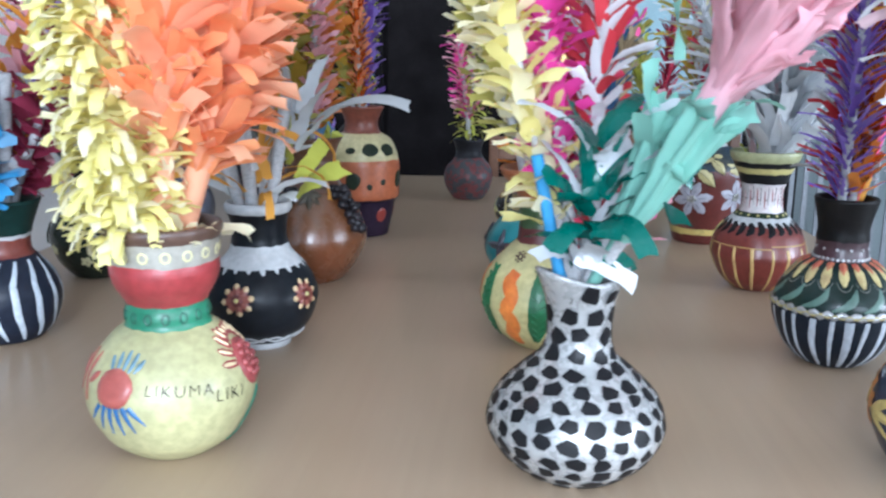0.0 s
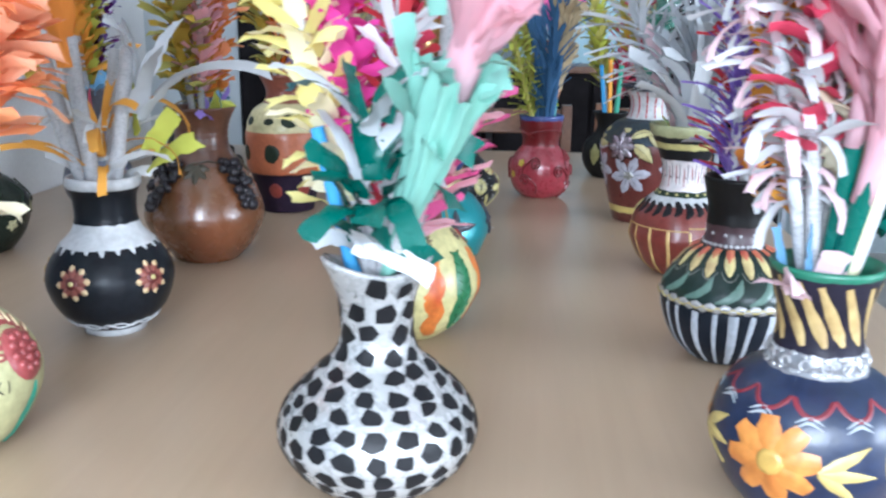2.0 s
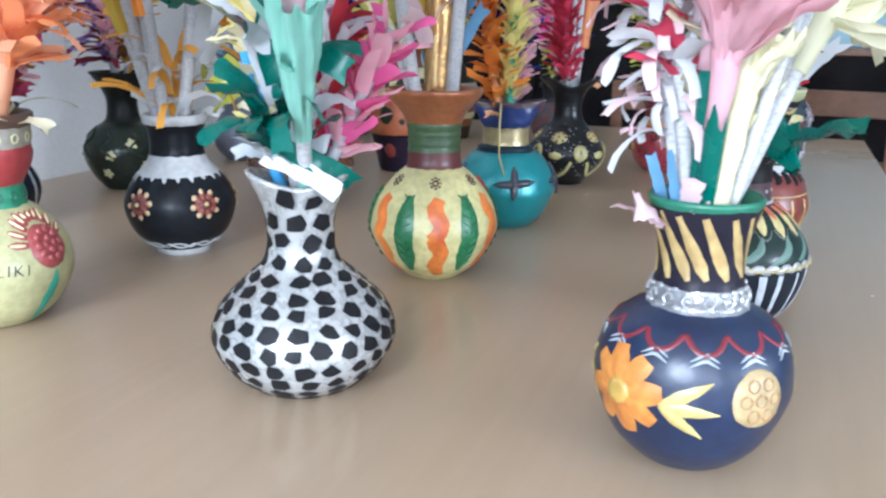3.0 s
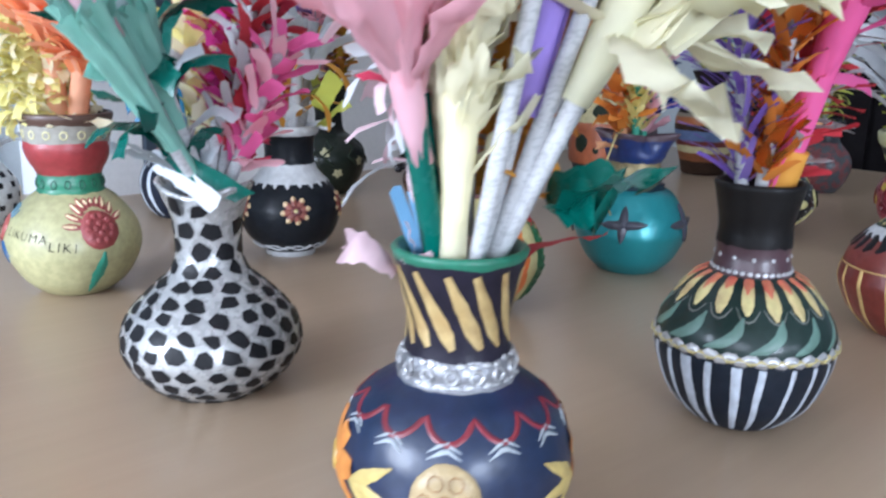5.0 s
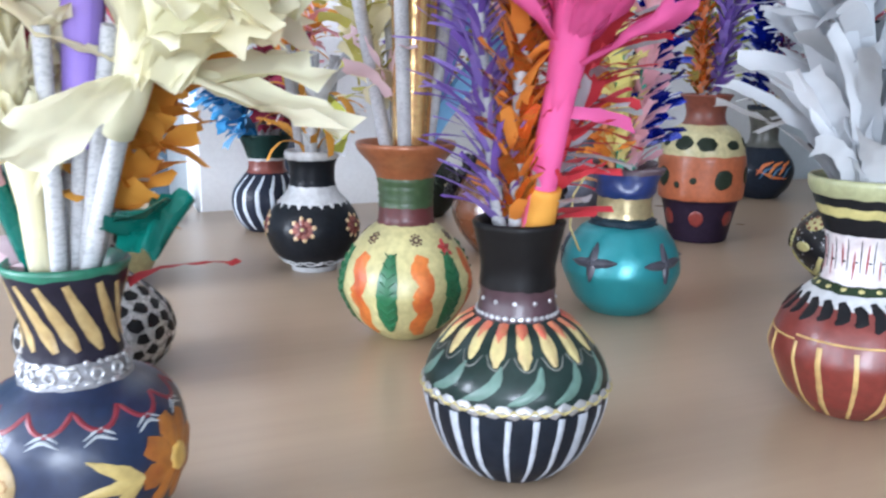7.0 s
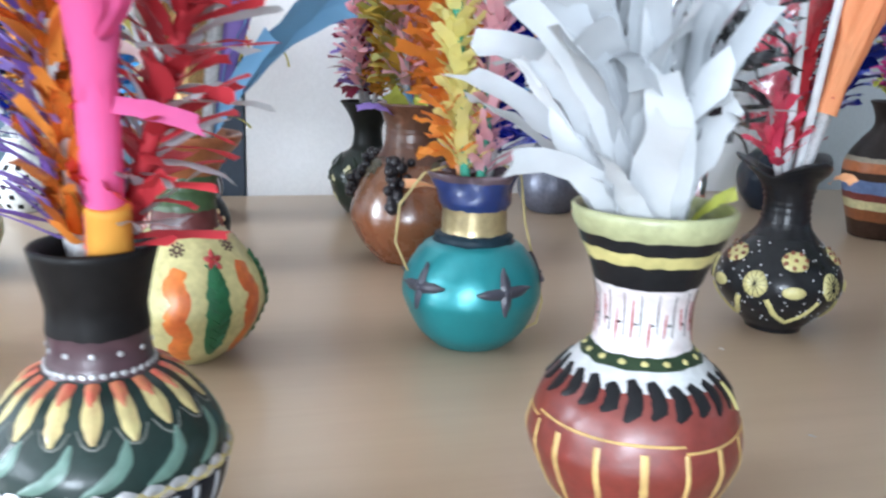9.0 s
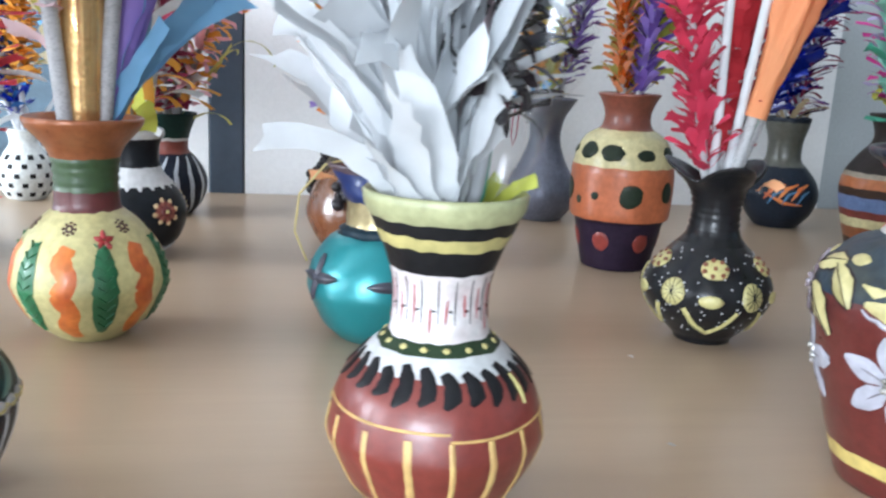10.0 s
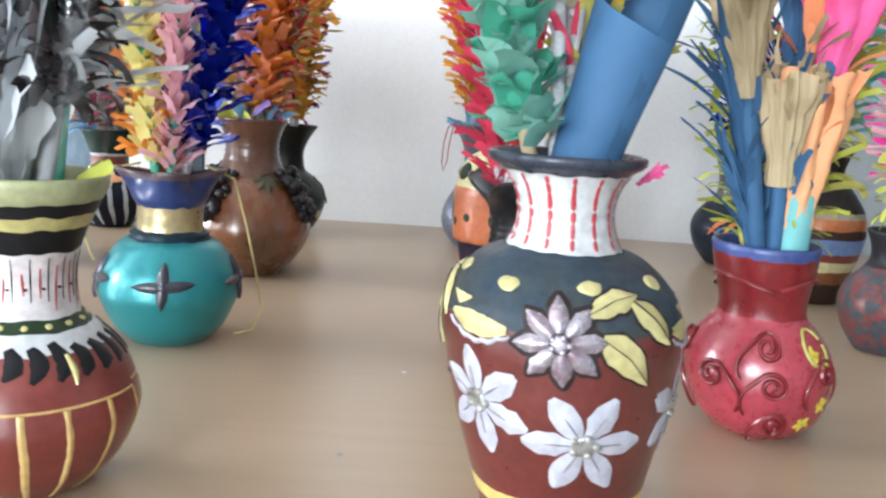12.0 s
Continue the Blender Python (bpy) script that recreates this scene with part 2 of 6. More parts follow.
# wall behind the table: white pier from y = 1.36 on, dark post, narrow bright strip, recessed wall with the board
structure("wall_west_pier", box(-0.5, -0.004, 1.37, 2.86, 0.0, 2.9), WALL, "smooth white painted wall behind the table", "wall")
structure("wall_west_strip", box(-0.5, -0.012, 1.13, 1.285, 0.0, 2.9), WALL, "narrow white wall strip beside a dark post", "wall")
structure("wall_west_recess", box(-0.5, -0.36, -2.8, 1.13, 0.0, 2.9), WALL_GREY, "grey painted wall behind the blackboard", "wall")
# the grey of this far stretch carries its shade in the colour
structure("wall_west_far", box(-0.5, -0.10, 2.86, 5.2, 0.0, 2.9), WALL_GREY, "wall beyond the white one, its shade put into grey", "wall")
structure("trim_post", box(-0.2, -0.002, 1.288, 1.367, 0.0, 2.9, bevel=0.004), DARKPOST, "dark blue upright post against white wall", "post")
# far wall: the dimness of the room's end is put into its dark grey
structure("wall_north", box(-0.5, 7.7, 4.9, 5.2, 0.0, 2.9), shader("wall_grey_dimmed", (0.17, 0.20, 0.21), rough=0.7, vary=0.1, mix_scale=2), "grey classroom wall at the far end, dimness in its colour", "wall")


def window_wall(name, along, fixed, lo, hi, openings, label):
    """A wall with real openings: below, above and between the windows."""
    bm = bmesh.new()
    z0, z1 = 1.1, 2.4
    edges = [lo] + [v for o in openings for v in o] + [hi]

    def piece(a, b, c, d):
        if along == "x":
            add_box(bm, a, b, fixed, fixed + 0.2, c, d)
        else:
            add_box(bm, fixed, fixed + 0.2, a, b, c, d)
    piece(lo, hi, 0.0, z0)
    piece(lo, hi, z1, 2.9)
    for i in range(0, len(edges), 2):
        piece(edges[i], edges[i + 1], z0, z1)
    structure(name, bm, WALL, label, "wall")


window_wall("wall_south", "x", -3.0, -0.5, 7.9, [(0.15, 1.95), (2.45, 4.25)], "unseen white wall with two wide window openings")
# unseen wall added for the fill lamps, set far out to even their falloff
window_wall("wall_east", "y", 7.7, -2.8, 5.2, [(-2.3, -0.1), (0.2, 2.4)], "unseen white wall with two wide window openings")

board = thing("blackboard", -0.34, 0.1, 0.0, "slate blue blackboard with faint chalk smudges", "blackboard")
part("panel", box(-0.015, 0.0, -1.7, 0.98, 0.72, 2.2, bevel=0.003), BOARD, board)
part("ledge", box(-0.015, 0.05, -1.7, 0.98, 0.66, 0.715, bevel=0.004), DARKPOST, board, "dark chalk ledge")

# ---------------------------------------------------------------- table
TOP = 0.75
table = thing("long_table", 0.0, 0.0, 0.0, "long wide table with beige wood-print laminate top", "table")


def tabletop(z0, z1, inset):
    """The top, cut back where the wall pier stands out."""
    bm = bmesh.new()
    i = inset
    outline = [(-0.13 + i, 0.46 + i), (1.745 - i, 0.46 + i), (1.745 - i, 3.13 - i), (0.0 + i, 3.13 - i), (0.0 + i, 1.12), (-0.13 + i, 1.12)]
    f = bm.faces.new([bm.verts.new((x, y, z0)) for x, y in outline])
    f.normal_flip() if f.normal.z > 0 else None
    r = bmesh.ops.extrude_face_region(bm, geom=[f])
    bmesh.ops.translate(bm, vec=(0, 0, z1 - z0), verts=[v for v in r["geom"] if isinstance(v, bmesh.types.BMVert)])
    bmesh.ops.recalc_face_normals(bm, faces=bm.faces)
    top = [e for e in bm.edges if all(v.co.z > z1 - 1e-5 for v in e.verts)]
    bmesh.ops.bevel(bm, geom=top, offset=0.004, segments=2, affect="EDGES", profile=0.6)
    return bm


part("tabletop", tabletop(TOP - 0.028, TOP, 0.0), LAMINATE, table)
part("apron", tabletop(TOP - 0.10, TOP - 0.0285, 0.06), DARKPOST, table, "dark steel apron frame")
for lx, ly in ((0.1, 0.62), (1.62, 0.62), (0.1, 2.98), (1.62, 2.98), (1.62, 1.8), (0.1, 1.8)):
    part("leg", box(lx - 0.02, lx + 0.02, ly - 0.02, ly + 0.02, 0.0, TOP - 0.1, bevel=0.003), STEEL, table)


# ---------------------------------------------------------------- vase machinery
VASES = {}


class Profile:
    """A turned outline: radius and height (mm in, metres kept) against the length along it."""

    def __init__(self, knots, lean=(0.0, 0.0)):
        self.lean = lean
        k = np.array(knots, float) / 1000.0
        pts = []
        for i in range(len(k) - 1):
            a, b, c, d = k[max(i - 1, 0)], k[i], k[i + 1], k[min(i + 2, len(k) - 1)]
            for s in np.linspace(0, 1, 9)[:-1]:
                pts.append(0.5 * (2 * b + (c - a) * s + (2 * a - 5 * b + 4 * c - d) * s * s + (3 * b - a - 3 * c + d) * s ** 3))
        pts.append(k[-1])
        self.p = np.array(pts)
        self.p[:, 1] = np.maximum.accumulate(self.p[:, 1] + np.arange(len(pts)) * 1e-7)
        self.v = np.r_[0, np.cumsum(np.linalg.norm(np.diff(self.p, axis=0), axis=1))]
        self.top = float(self.p[-1, 1])
        self.seed = len(VASES) + 1

    def at_z(self, z):
        return float(np.interp(z, self.p[:, 1], self.v))

    def r(self, v):
        return float(np.interp(v, self.v, self.p[:, 0]))

    def z(self, v):
        return float(np.interp(v, self.v, self.p[:, 1]))

    def point(self, th, v, lift=0.0):
        r, z = self.r(v), self.z(v)
        dr, dz = self.r(v + 0.002) - self.r(v - 0.002), self.z(v + 0.002) - self.z(v - 0.002)
        n = math.hypot(dr, dz) or 1.0
        r *= 1 + wobble(th, z, 0.022, self.seed)
        r, z = r + lift * dz / n, z - lift * dr / n
        return Vector((r * math.cos(th) + self.lean[0] * z, r * math.sin(th) + self.lean[1] * z, z))


def wobble(th, z, amount, seed):
    return amount * noise.noise(Vector((math.cos(th) * 1.6 + seed * 7.1, math.sin(th) * 1.6, z * 14)))


def shell(prof, z0, z1, seg=72, lip=None, seed=0, closed_bottom=False, inner=0.0, rib=0.0):
    """The turned wall between two heights; lip(th) lifts and widens the rim; inner closes it over the lip down the throat."""
    bm = bmesh.new()
    v0, v1 = prof.at_z(z0), prof.at_z(z1)
    steps = max(2, int((v1 - v0) / 0.004))
    rings = []
    for i in range(steps + 1):
        v = v0 + (v1 - v0) * i / steps
        rings.append((prof.r(v), prof.z(v)))
    if inner:
        r, z = rings[-1]
        rings += [(r - 0.002, z + 0.0022), (r - 0.005, z + 0.0008)]
        vv = prof.at_z(z1)
        for d in np.linspace(0.006, inner, 8):
            rings.append((max(0.008, prof.r(max(0, vv - d)) - 0.007), prof.z(max(0, vv - d))))
    rows = []
    for i, (r, z) in enumerate(rings):
        row = []
        for k in range(seg):
            th = 2 * math.pi * k / seg
            rr, zz = r, z
            if (i == 0 and not closed_bottom) or (i == steps and not inner):
                edge = prof.at_z(z) + 0.0022 * noise.noise(Vector((math.cos(th) * 4, math.sin(th) * 4, z * 60 + seed)))
                rr, zz = prof.r(edge), prof.z(edge)
            if lip:
                f = max(0.0, min(1.0, (z - lip[0]) / max(1e-6, prof.top - lip[0]))) ** 1.5
                a, b = lip[1](th)
                rr, zz = rr + a * f, zz + b * f
            if rib and i <= steps:
                rr += rib * math.sin(z * 900)
            rr *= 1 + wobble(th, z, 0.022, seed)
            row.append(bm.verts.new((rr * math.cos(th) + prof.lean[0] * zz, rr * math.sin(th) + prof.lean[1] * zz, zz)))
        rows.append(row)
    for a, b in zip(rows, rows[1:]):
        for k in range(seg):
            bm.faces.new((a[k], a[(k + 1) % seg], b[(k + 1) % seg], b[k])).smooth = True
    if closed_bottom:
        bm.faces.new(list(reversed(rows[0])))
    if inner:
        bm.faces.new(rows[-1])
    return bm


def stroke(bm, prof, pts, w, lift=0.0011, steps=None, seed=0):
    """A raised brush stroke on the vase through points (degrees, mm of height); w: widths in mm along it."""
    q = np.array([(math.radians(a), prof.at_z(z / 1000)) for a, z in pts])
    ws = np.atleast_1d(np.array(w, float)) / 2000.0
    ra = np.array([prof.r(v) for v in q[:, 1]])
    seglen = np.hypot(np.diff(q[:, 0]) * (ra[1:] + ra[:-1]) / 2, np.diff(q[:, 1]))
    s = np.r_[0, np.cumsum(seglen)]
    n = steps or max(3, int(s[-1] / 0.005) + 1)
    rows, u = [], np.linspace(0, s[-1], n + 1)
    th, vv = np.interp(u, s, q[:, 0]), np.interp(u, s, q[:, 1])
    wi = np.interp(np.linspace(0, 1, n + 1), np.linspace(0, 1, len(ws)), ws)
    for i in range(n + 1):
        a, b = max(i - 1, 0), min(i + 1, n)
        r = max(0.01, prof.r(vv[i]))
        du, dv = (th[b] - th[a]) * r, vv[b] - vv[a]
        m = math.hypot(du, dv) or 1.0
        nu, nv = -dv / m, du / m
        ww = wi[i] * (1 + 0.22 * noise.noise(Vector((u[i] * 160, seed * 3.3, q[0, 0] * 5))))
        rows.append([bm.verts.new(prof.point(th[i] + nu * ww * k / r, vv[i] + nv * ww * k, lift * (1 - 0.75 * abs(k)))) for k in (-1, -0.5, 0, 0.5, 1)])
    for a, b in zip(rows, rows[1:]):
        for k in range(4):
            bm.faces.new((a[k], b[k], b[k + 1], a[k + 1])).smooth = True


def blot(bm, prof, a, z, ru, rv=None, n=12, jit=0.08, lift=0.0012, turn=0.0):
    """A raised painted spot at (degrees, mm), with radii in mm and an uneven rim."""
    rv = rv or ru
    th0, v0 = math.radians(a), prof.at_z(z / 1000)
    r0 = max(0.01, prof.r(v0))
    rim = [(1 + random.uniform(-jit, jit)) for _ in range(n)]
    c, s = math.cos(turn), math.sin(turn)

    def at(k, f, h):
        t = 2 * math.pi * k / n
        x, y = math.cos(t) * ru / 1000 * rim[k] * f, math.sin(t) * rv / 1000 * rim[k] * f
        return bm.verts.new(prof.point(th0 + (x * c - y * s) / r0, v0 + x * s + y * c, h))
    mid = bm.verts.new(prof.point(th0, v0, lift))
    rings = [[at(k, f, h) for k in range(n)] for f, h in ((0.55, lift), (0.9, lift * 0.9), (1.0, lift * 0.2))]
    for k in range(n):
        bm.faces.new((mid, rings[0][k], rings[0][(k + 1) % n])).smooth = True
        for p, q in zip(rings, rings[1:]):
            bm.faces.new((p[k], q[k], q[(k + 1) % n], p[(k + 1) % n])).smooth = True


def daisy(bm, prof, a, z, n, inner, length, width, turn=0.0, lift=0.0016, tip=0.25):
    """Petals as strokes round a centre, in mm on the surface."""
    r0 = prof.r(prof.at_z(z / 1000)) * 1000
    for k in range(n):
        t = math.radians(turn + 360.0 * k / n)
        pts = []
        for f in (inner, inner + length * 0.35, inner + length * 0.75, inner + length):
            pts.append((a + math.degrees(math.cos(t) * f / r0), z + math.sin(t) * f * 0.92))
        stroke(bm, prof, pts, [width * 0.45, width, width, width * tip], lift=lift, steps=6, seed=k)


def bumps(bm, centres, r, seg=8):
    for c in centres:
        bmesh.ops.create_icosphere(bm, subdivisions=2 if seg > 8 else 1, radius=r * random.uniform(0.8, 1.15), matrix=Matrix.Translation(c))
    for f in bm.faces:
        f.smooth = True


def vase(key, x, y, knots, bands, label, lip=None, inner=0.055, lean=(0.0, 0.0)):
    """bands: (name, lower mm, upper mm, material, part label); lean: the hand-made tilt, sideways for each metre up."""
    prof = Profile(knots, lean)
    ob = thing("vase", x, y, TOP, label, "vase", "painted clay vases on the table")
    seed = len(VASES) + 1
    for i, (name, a, b, mat, lab) in enumerate(bands):
        last = i == len(bands) - 1
        bm = shell(prof, a / 1000, prof.top if last else b / 1000, lip=lip, seed=seed, closed_bottom=i == 0, inner=inner if last else 0.0,
                   rib=0.0011 if "ribbed" in lab else 0.0)
        part(name, bm, mat, ob, lab)
    VASES[key] = (ob, prof, x + lean[0] * prof.top, y + lean[1] * prof.top)
    return ob, prof


def deco(key, name, mat, label, draw):
    ob, prof, _, _ = VASES[key]
    bm = bmesh.new()
    draw(bm, prof)
    if not name.endswith("s"):
        return part(name, bm, mat, ob, label)
    groups = islands(bm)
    if len(groups) > 240:
        return tagged(part(name, bm, mat, ob, label), kind="stuff")
    for faces in groups:
        one = bmesh.new()
        old = {}
        for f in faces:
            one.faces.new([old.setdefault(v, None) or old.update({v: one.verts.new(v.co)}) or old[v] for v in f.verts]).smooth = True
        part(SINGULAR.get(name, name[:-1]), one, mat, ob, label)
    bm.free()


SINGULAR = {"giraffe_patches": "giraffe_patch", "beads": "bead", "shoulder_patches": "shoulder_patch", "blue_feathers": "blue_feather", "yellow_leaves": "yellow_leaf", "daisy_petals": "daisy_petal", "vine_leaves": "vine_leaf"}


def islands(bm):
    """The separate pieces of a mesh, as lists of faces."""
    seen, out = set(), []
    for f in bm.faces:
        if f in seen:
            continue
        seen.add(f)
        stack, got = [f], []
        while stack:
            g = stack.pop()
            got.append(g)
            for e in g.edges:
                for h in e.link_faces:
                    if h not in seen:
                        seen.add(h)
                        stack.append(h)
        out.append(got)
    return out


def ring_of(n, start=0.0):
    return [start + 360.0 * k / n for k in range(n)]


# paints
BLACK = paint("black", (0.012, 0.012, 0.014))
WHITE = paint("white", (0.60, 0.61, 0.62), vary=0.16)
NAVY = paint("navy", (0.010, 0.022, 0.064), rough=0.34)
YELLOW = paint("ochre_yellow", (0.60, 0.38, 0.09))
LEMON = paint("lemon", (0.58, 0.51, 0.20))
CREAM = paint("cream", (0.72, 0.66, 0.36))
GREEN = paint("deep_green", (0.02, 0.17, 0.10))
REDP = paint("red", (0.40, 0.03, 0.03))
MAROON = paint("maroon", (0.125, 0.020, 0.017), coat=0.55, rough=0.3)
BRICK = paint("brick_red", (0.20, 0.034, 0.025), coat=0.25, rough=0.32)
ORANGE = paint("orange", (0.68, 0.22, 0.035), second=(0.50, 0.08, 0.02), mix_scale=22)
CLAY = paint("brown_clay", (0.20, 0.062, 0.024), rough=0.26, coat=0.5, vary=0.09, scale=45, second=(0.095, 0.048, 0.018), mix_scale=7)
COPPER = paint("copper_brown", (0.36, 0.12, 0.045), rough=0.3, metal=0.2)
SILVER = paint("silver", (0.55, 0.55, 0.56), rough=0.32, metal=0.55, bump=0.5)
PLUM = paint("plum", (0.075, 0.035, 0.045), rough=0.35)


# ---------------------------------------------------------------- the vases, row by row
def build_likuma():
    pale = paint("pale_yellow", (0.46, 0.435, 0.225))
    vase("A", 0.645, 0.905, [(40, 0), (48, 4), (70, 24), (87, 62), (81, 98), (58, 128), (43, 140), (43, 150), (41, 163), (50, 180), (55, 196), (54, 206), (55, 216), (56, 228), (60, 236), (60, 242)],
         [("body", 0, 139, pale, ""), ("collar", 139, 163, paint("collar_green", (0.03, 0.22, 0.12)), "green collar with stamped rings"), ("bowl", 163, 206, paint("bowl_red", (0.38, 0.045, 0.05)), "red bowl-shaped neck"),
          ("band", 206, 229, paint("stone_grey", (0.36, 0.34, 0.29)), "grey band with carved rings"), ("rim", 229, 243, paint("rim_umber", (0.10, 0.055, 0.04)), "dark brown rim")],
         "pale yellow painted clay vase with red bowl neck and flowers")
    deco("A", "stamped_rings", paint("collar_dark", (0.012, 0.10, 0.06)), "", lambda bm, p: [stroke(bm, p, [(a + 5 * math.cos(t), 151 + 6 * math.sin(t)) for t in np.linspace(0, 6.28, 9)], 2.2) for a in ring_of(15)])
    deco("A", "carved_rings", CREAM, "", lambda bm, p: [stroke(bm, p, [(a + 5 * math.cos(t), 217 + 5.5 * math.sin(t)) for t in np.linspace(0, 6.28, 9)], 2.4) for a in ring_of(16)])
    pink = paint("dusty_red", (0.42, 0.10, 0.08), bump=0.5)
    wine = paint("wine", (0.30, 0.055, 0.055), bump=0.7)
    deco("A", "flower_head", pink, "", lambda bm, p: blot(bm, p, -109, 93, 21, 20, 16, 0.05, 0.003))
    deco("A", "blue_petals", paint("petal_blue", (0.02, 0.12, 0.30)), "", lambda bm, p: [stroke(bm, p, [(-108 + d * 0.5, 76), (-108 + d, 76 - l)], [6, 5, 0.6], 0.0015) for d, l in ((-22, 20), (-13, 28), (-4, 31), (5, 31), (14, 27), (22, 18))])
    deco("A", "grey_petals", paint("petal_grey_blue", (0.13, 0.24, 0.30)), "", lambda bm, p: [stroke(bm, p, [(-106 + d * 0.6, 107), (-106 + d, 107 + l)], [2, 6, 3], 0.0015) for d, l in ((-14, 12), (-6, 16), (2, 18), (10, 16), (17, 11))])
    deco("A", "sunflower_centre", wine, "", lambda bm, p: blot(bm, p, 4, 98, 25, 27, 18, 0.04, 0.0025))
    deco("A", "sunflower_seeds", wine, "", lambda bm, p: [blot(bm, p, 4 + 14 * math.cos(t) * f, 98 + 20 * math.sin(t) * f, 4, 4, 7, 0.1, 0.0055) for f, m in ((0.3, 5), (0.75, 11)) for t in np.linspace(0, 6.28, m)[:-1]])
    deco("A", "sunflower_petals", wine, "", lambda bm, p: [stroke(bm, p, [(4 + math.cos(t) * 17, 98 + 26 * math.sin(t)), (4 + math.cos(t) * 33, min(134, 98 + 47 * math.sin(t)))], [6, 10, 9, 3], 0.0012) for t in np.radians(np.arange(20, 190, 17))])
    deco("A", "petal_lights", paint("petal_cream", (0.74, 0.60, 0.36)), "", lambda bm, p: [stroke(bm, p, [(4 + math.cos(t) * 20, 98 + 30 * math.sin(t)), (4 + math.cos(t) * 32, min(132, 98 + 45 * math.sin(t)))], [3, 5.5, 3], 0.0022) for t in np.radians(np.arange(20, 190, 17))])
    deco("A", "leaf", paint("leaf_teal", (0.03, 0.30, 0.20)), "", lambda bm, p: stroke(bm, p, [(5, 68), (3, 50), (-2, 28), (-6, 10)], [4, 14, 16, 10, 2], 0.002))
    deco("A", "dusty_petals", pink, "", lambda bm, p: [stroke(bm, p, [(-148 + d * 0.5, 92), (-148 + d, 92 + l)], [4, 9, 8, 2], 0.0014) for d, l in ((-20, 14), (-7, 26), (8, 26), (22, 12), (-10, -18), (10, -20))])
    ob, p, _, _ = VASES["A"]
    ink = paint("ink_black", (0.03, 0.025, 0.02))
    for word, a, z, size in (("LIKUMA", -87, 88, 0.0165), ("LIKI", -41, 73, 0.0185)):
        cu = bpy.data.curves.new("word", "FONT")
        cu.body, cu.size, cu.resolution_u, cu.offset, cu.space_character = word, size, 2, -0.0003, 1.2
        cu.shear = 0.15
        tmp = bpy.data.objects.new("word", cu)
        scene.collection.objects.link(tmp)
        me = bpy.data.meshes.new_from_object(tmp.evaluated_get(bpy.context.evaluated_depsgraph_get()))
        scene.collection.objects.unlink(tmp)
        bpy.data.objects.remove(tmp)
        v0 = p.at_z(z / 1000)
        bm = bmesh.new()
        bm.from_mesh(me)
        bmesh.ops.subdivide_edges(bm, edges=bm.edges, cuts=1)
        r0 = p.r(v0)
        for v in bm.verts:
            v.co = p.point(math.radians(a) + v.co.x / r0, v0 + v.co.y - 0.10 * v.co.x, 0.0008)
        part("writing", bm, ink, ob, "hand-painted black word " + word)


build_likuma()


def build_giraffe():
    def lip(th):
        return 0.007 * math.cos(2 * th - 1.08) + 0.002 * math.cos(3 * th), 0.007 * math.cos(2 * th - 1.08)
    vase("B", 1.07, 0.89, [(50, 0), (55, 3), (75, 20), (88, 42), (89, 58), (80, 80), (55, 106), (38, 122), (32, 140), (32, 155), (34, 176), (39, 194), (43, 205)],
         [("body", 0, 118, paint("bone_white", (0.42, 0.42, 0.415), rough=0.27, metal=0.2, bump=0.45, coat=0.4), ""), ("neck", 118, 206, paint("bone_white", (0.42, 0.42, 0.415)), "flared neck with pinched lip")],
         "white clay vase covered in black giraffe patches", lip=(0.165, lip))

    def patches(bm, p):
        """Rows of angular patches, close-set, each a five- or six-sided cell drawn smaller."""
        row, v = 0, 0.004
        while v < p.v[-1] - 0.006:
            r = p.r(v)
            n = max(8, round(2 * math.pi * r / 0.0258))
            w = 2 * math.pi * r / n
            hv = 0.0178 if r > 0.045 else 0.0205
            for k in range(n):
                th0 = 2 * math.pi / n * (k + 0.5 * (row % 2)) + random.uniform(-0.10, 0.10) * w / r
                c = v + random.uniform(-0.0022, 0.0022)
                tilt, size = random.uniform(-0.5, 0.5), random.uniform(0.78, 1.0)
                hexa = [(-0.42, -0.12), (-0.20, -0.42), (0.24, -0.44), (0.43, -0.08), (0.22, 0.40), (-0.16, 0.46)]
                if random.random() < 0.35:
                    hexa = [(-0.40, -0.30), (0.10, -0.46), (0.43, -0.18), (0.30, 0.36), (-0.22, 0.42)]
                rim = []
                for x, y in hexa:
                    x, y = (x * size + random.uniform(-0.08, 0.08)) * w, (y * size + random.uniform(-0.09, 0.09)) * hv
                    rim.append((x * math.cos(tilt) - y * math.sin(tilt), x * math.sin(tilt) + y * math.cos(tilt)))
                outline = []
                for (x0, y0), (x1, y1) in zip(rim, rim[1:] + rim[:1]):
                    outline += [(x0, y0), ((x0 + x1) / 2 * 1.03, (y0 + y1) / 2 * 1.03)]
                mid = bm.verts.new(p.point(th0, c, 0.0009))
                ring = [bm.verts.new(p.point(th0 + x / r, min(c + y, p.v[-1]), 0.0008)) for x, y in outline]
                for a, b in zip(ring, ring[1:] + ring[:1]):
                    bm.faces.new((mid, a, b)).smooth = True
            v += hv
            row += 1
    deco("B", "giraffe_patches", BLACK, "black irregular painted patches", patches)


build_giraffe()


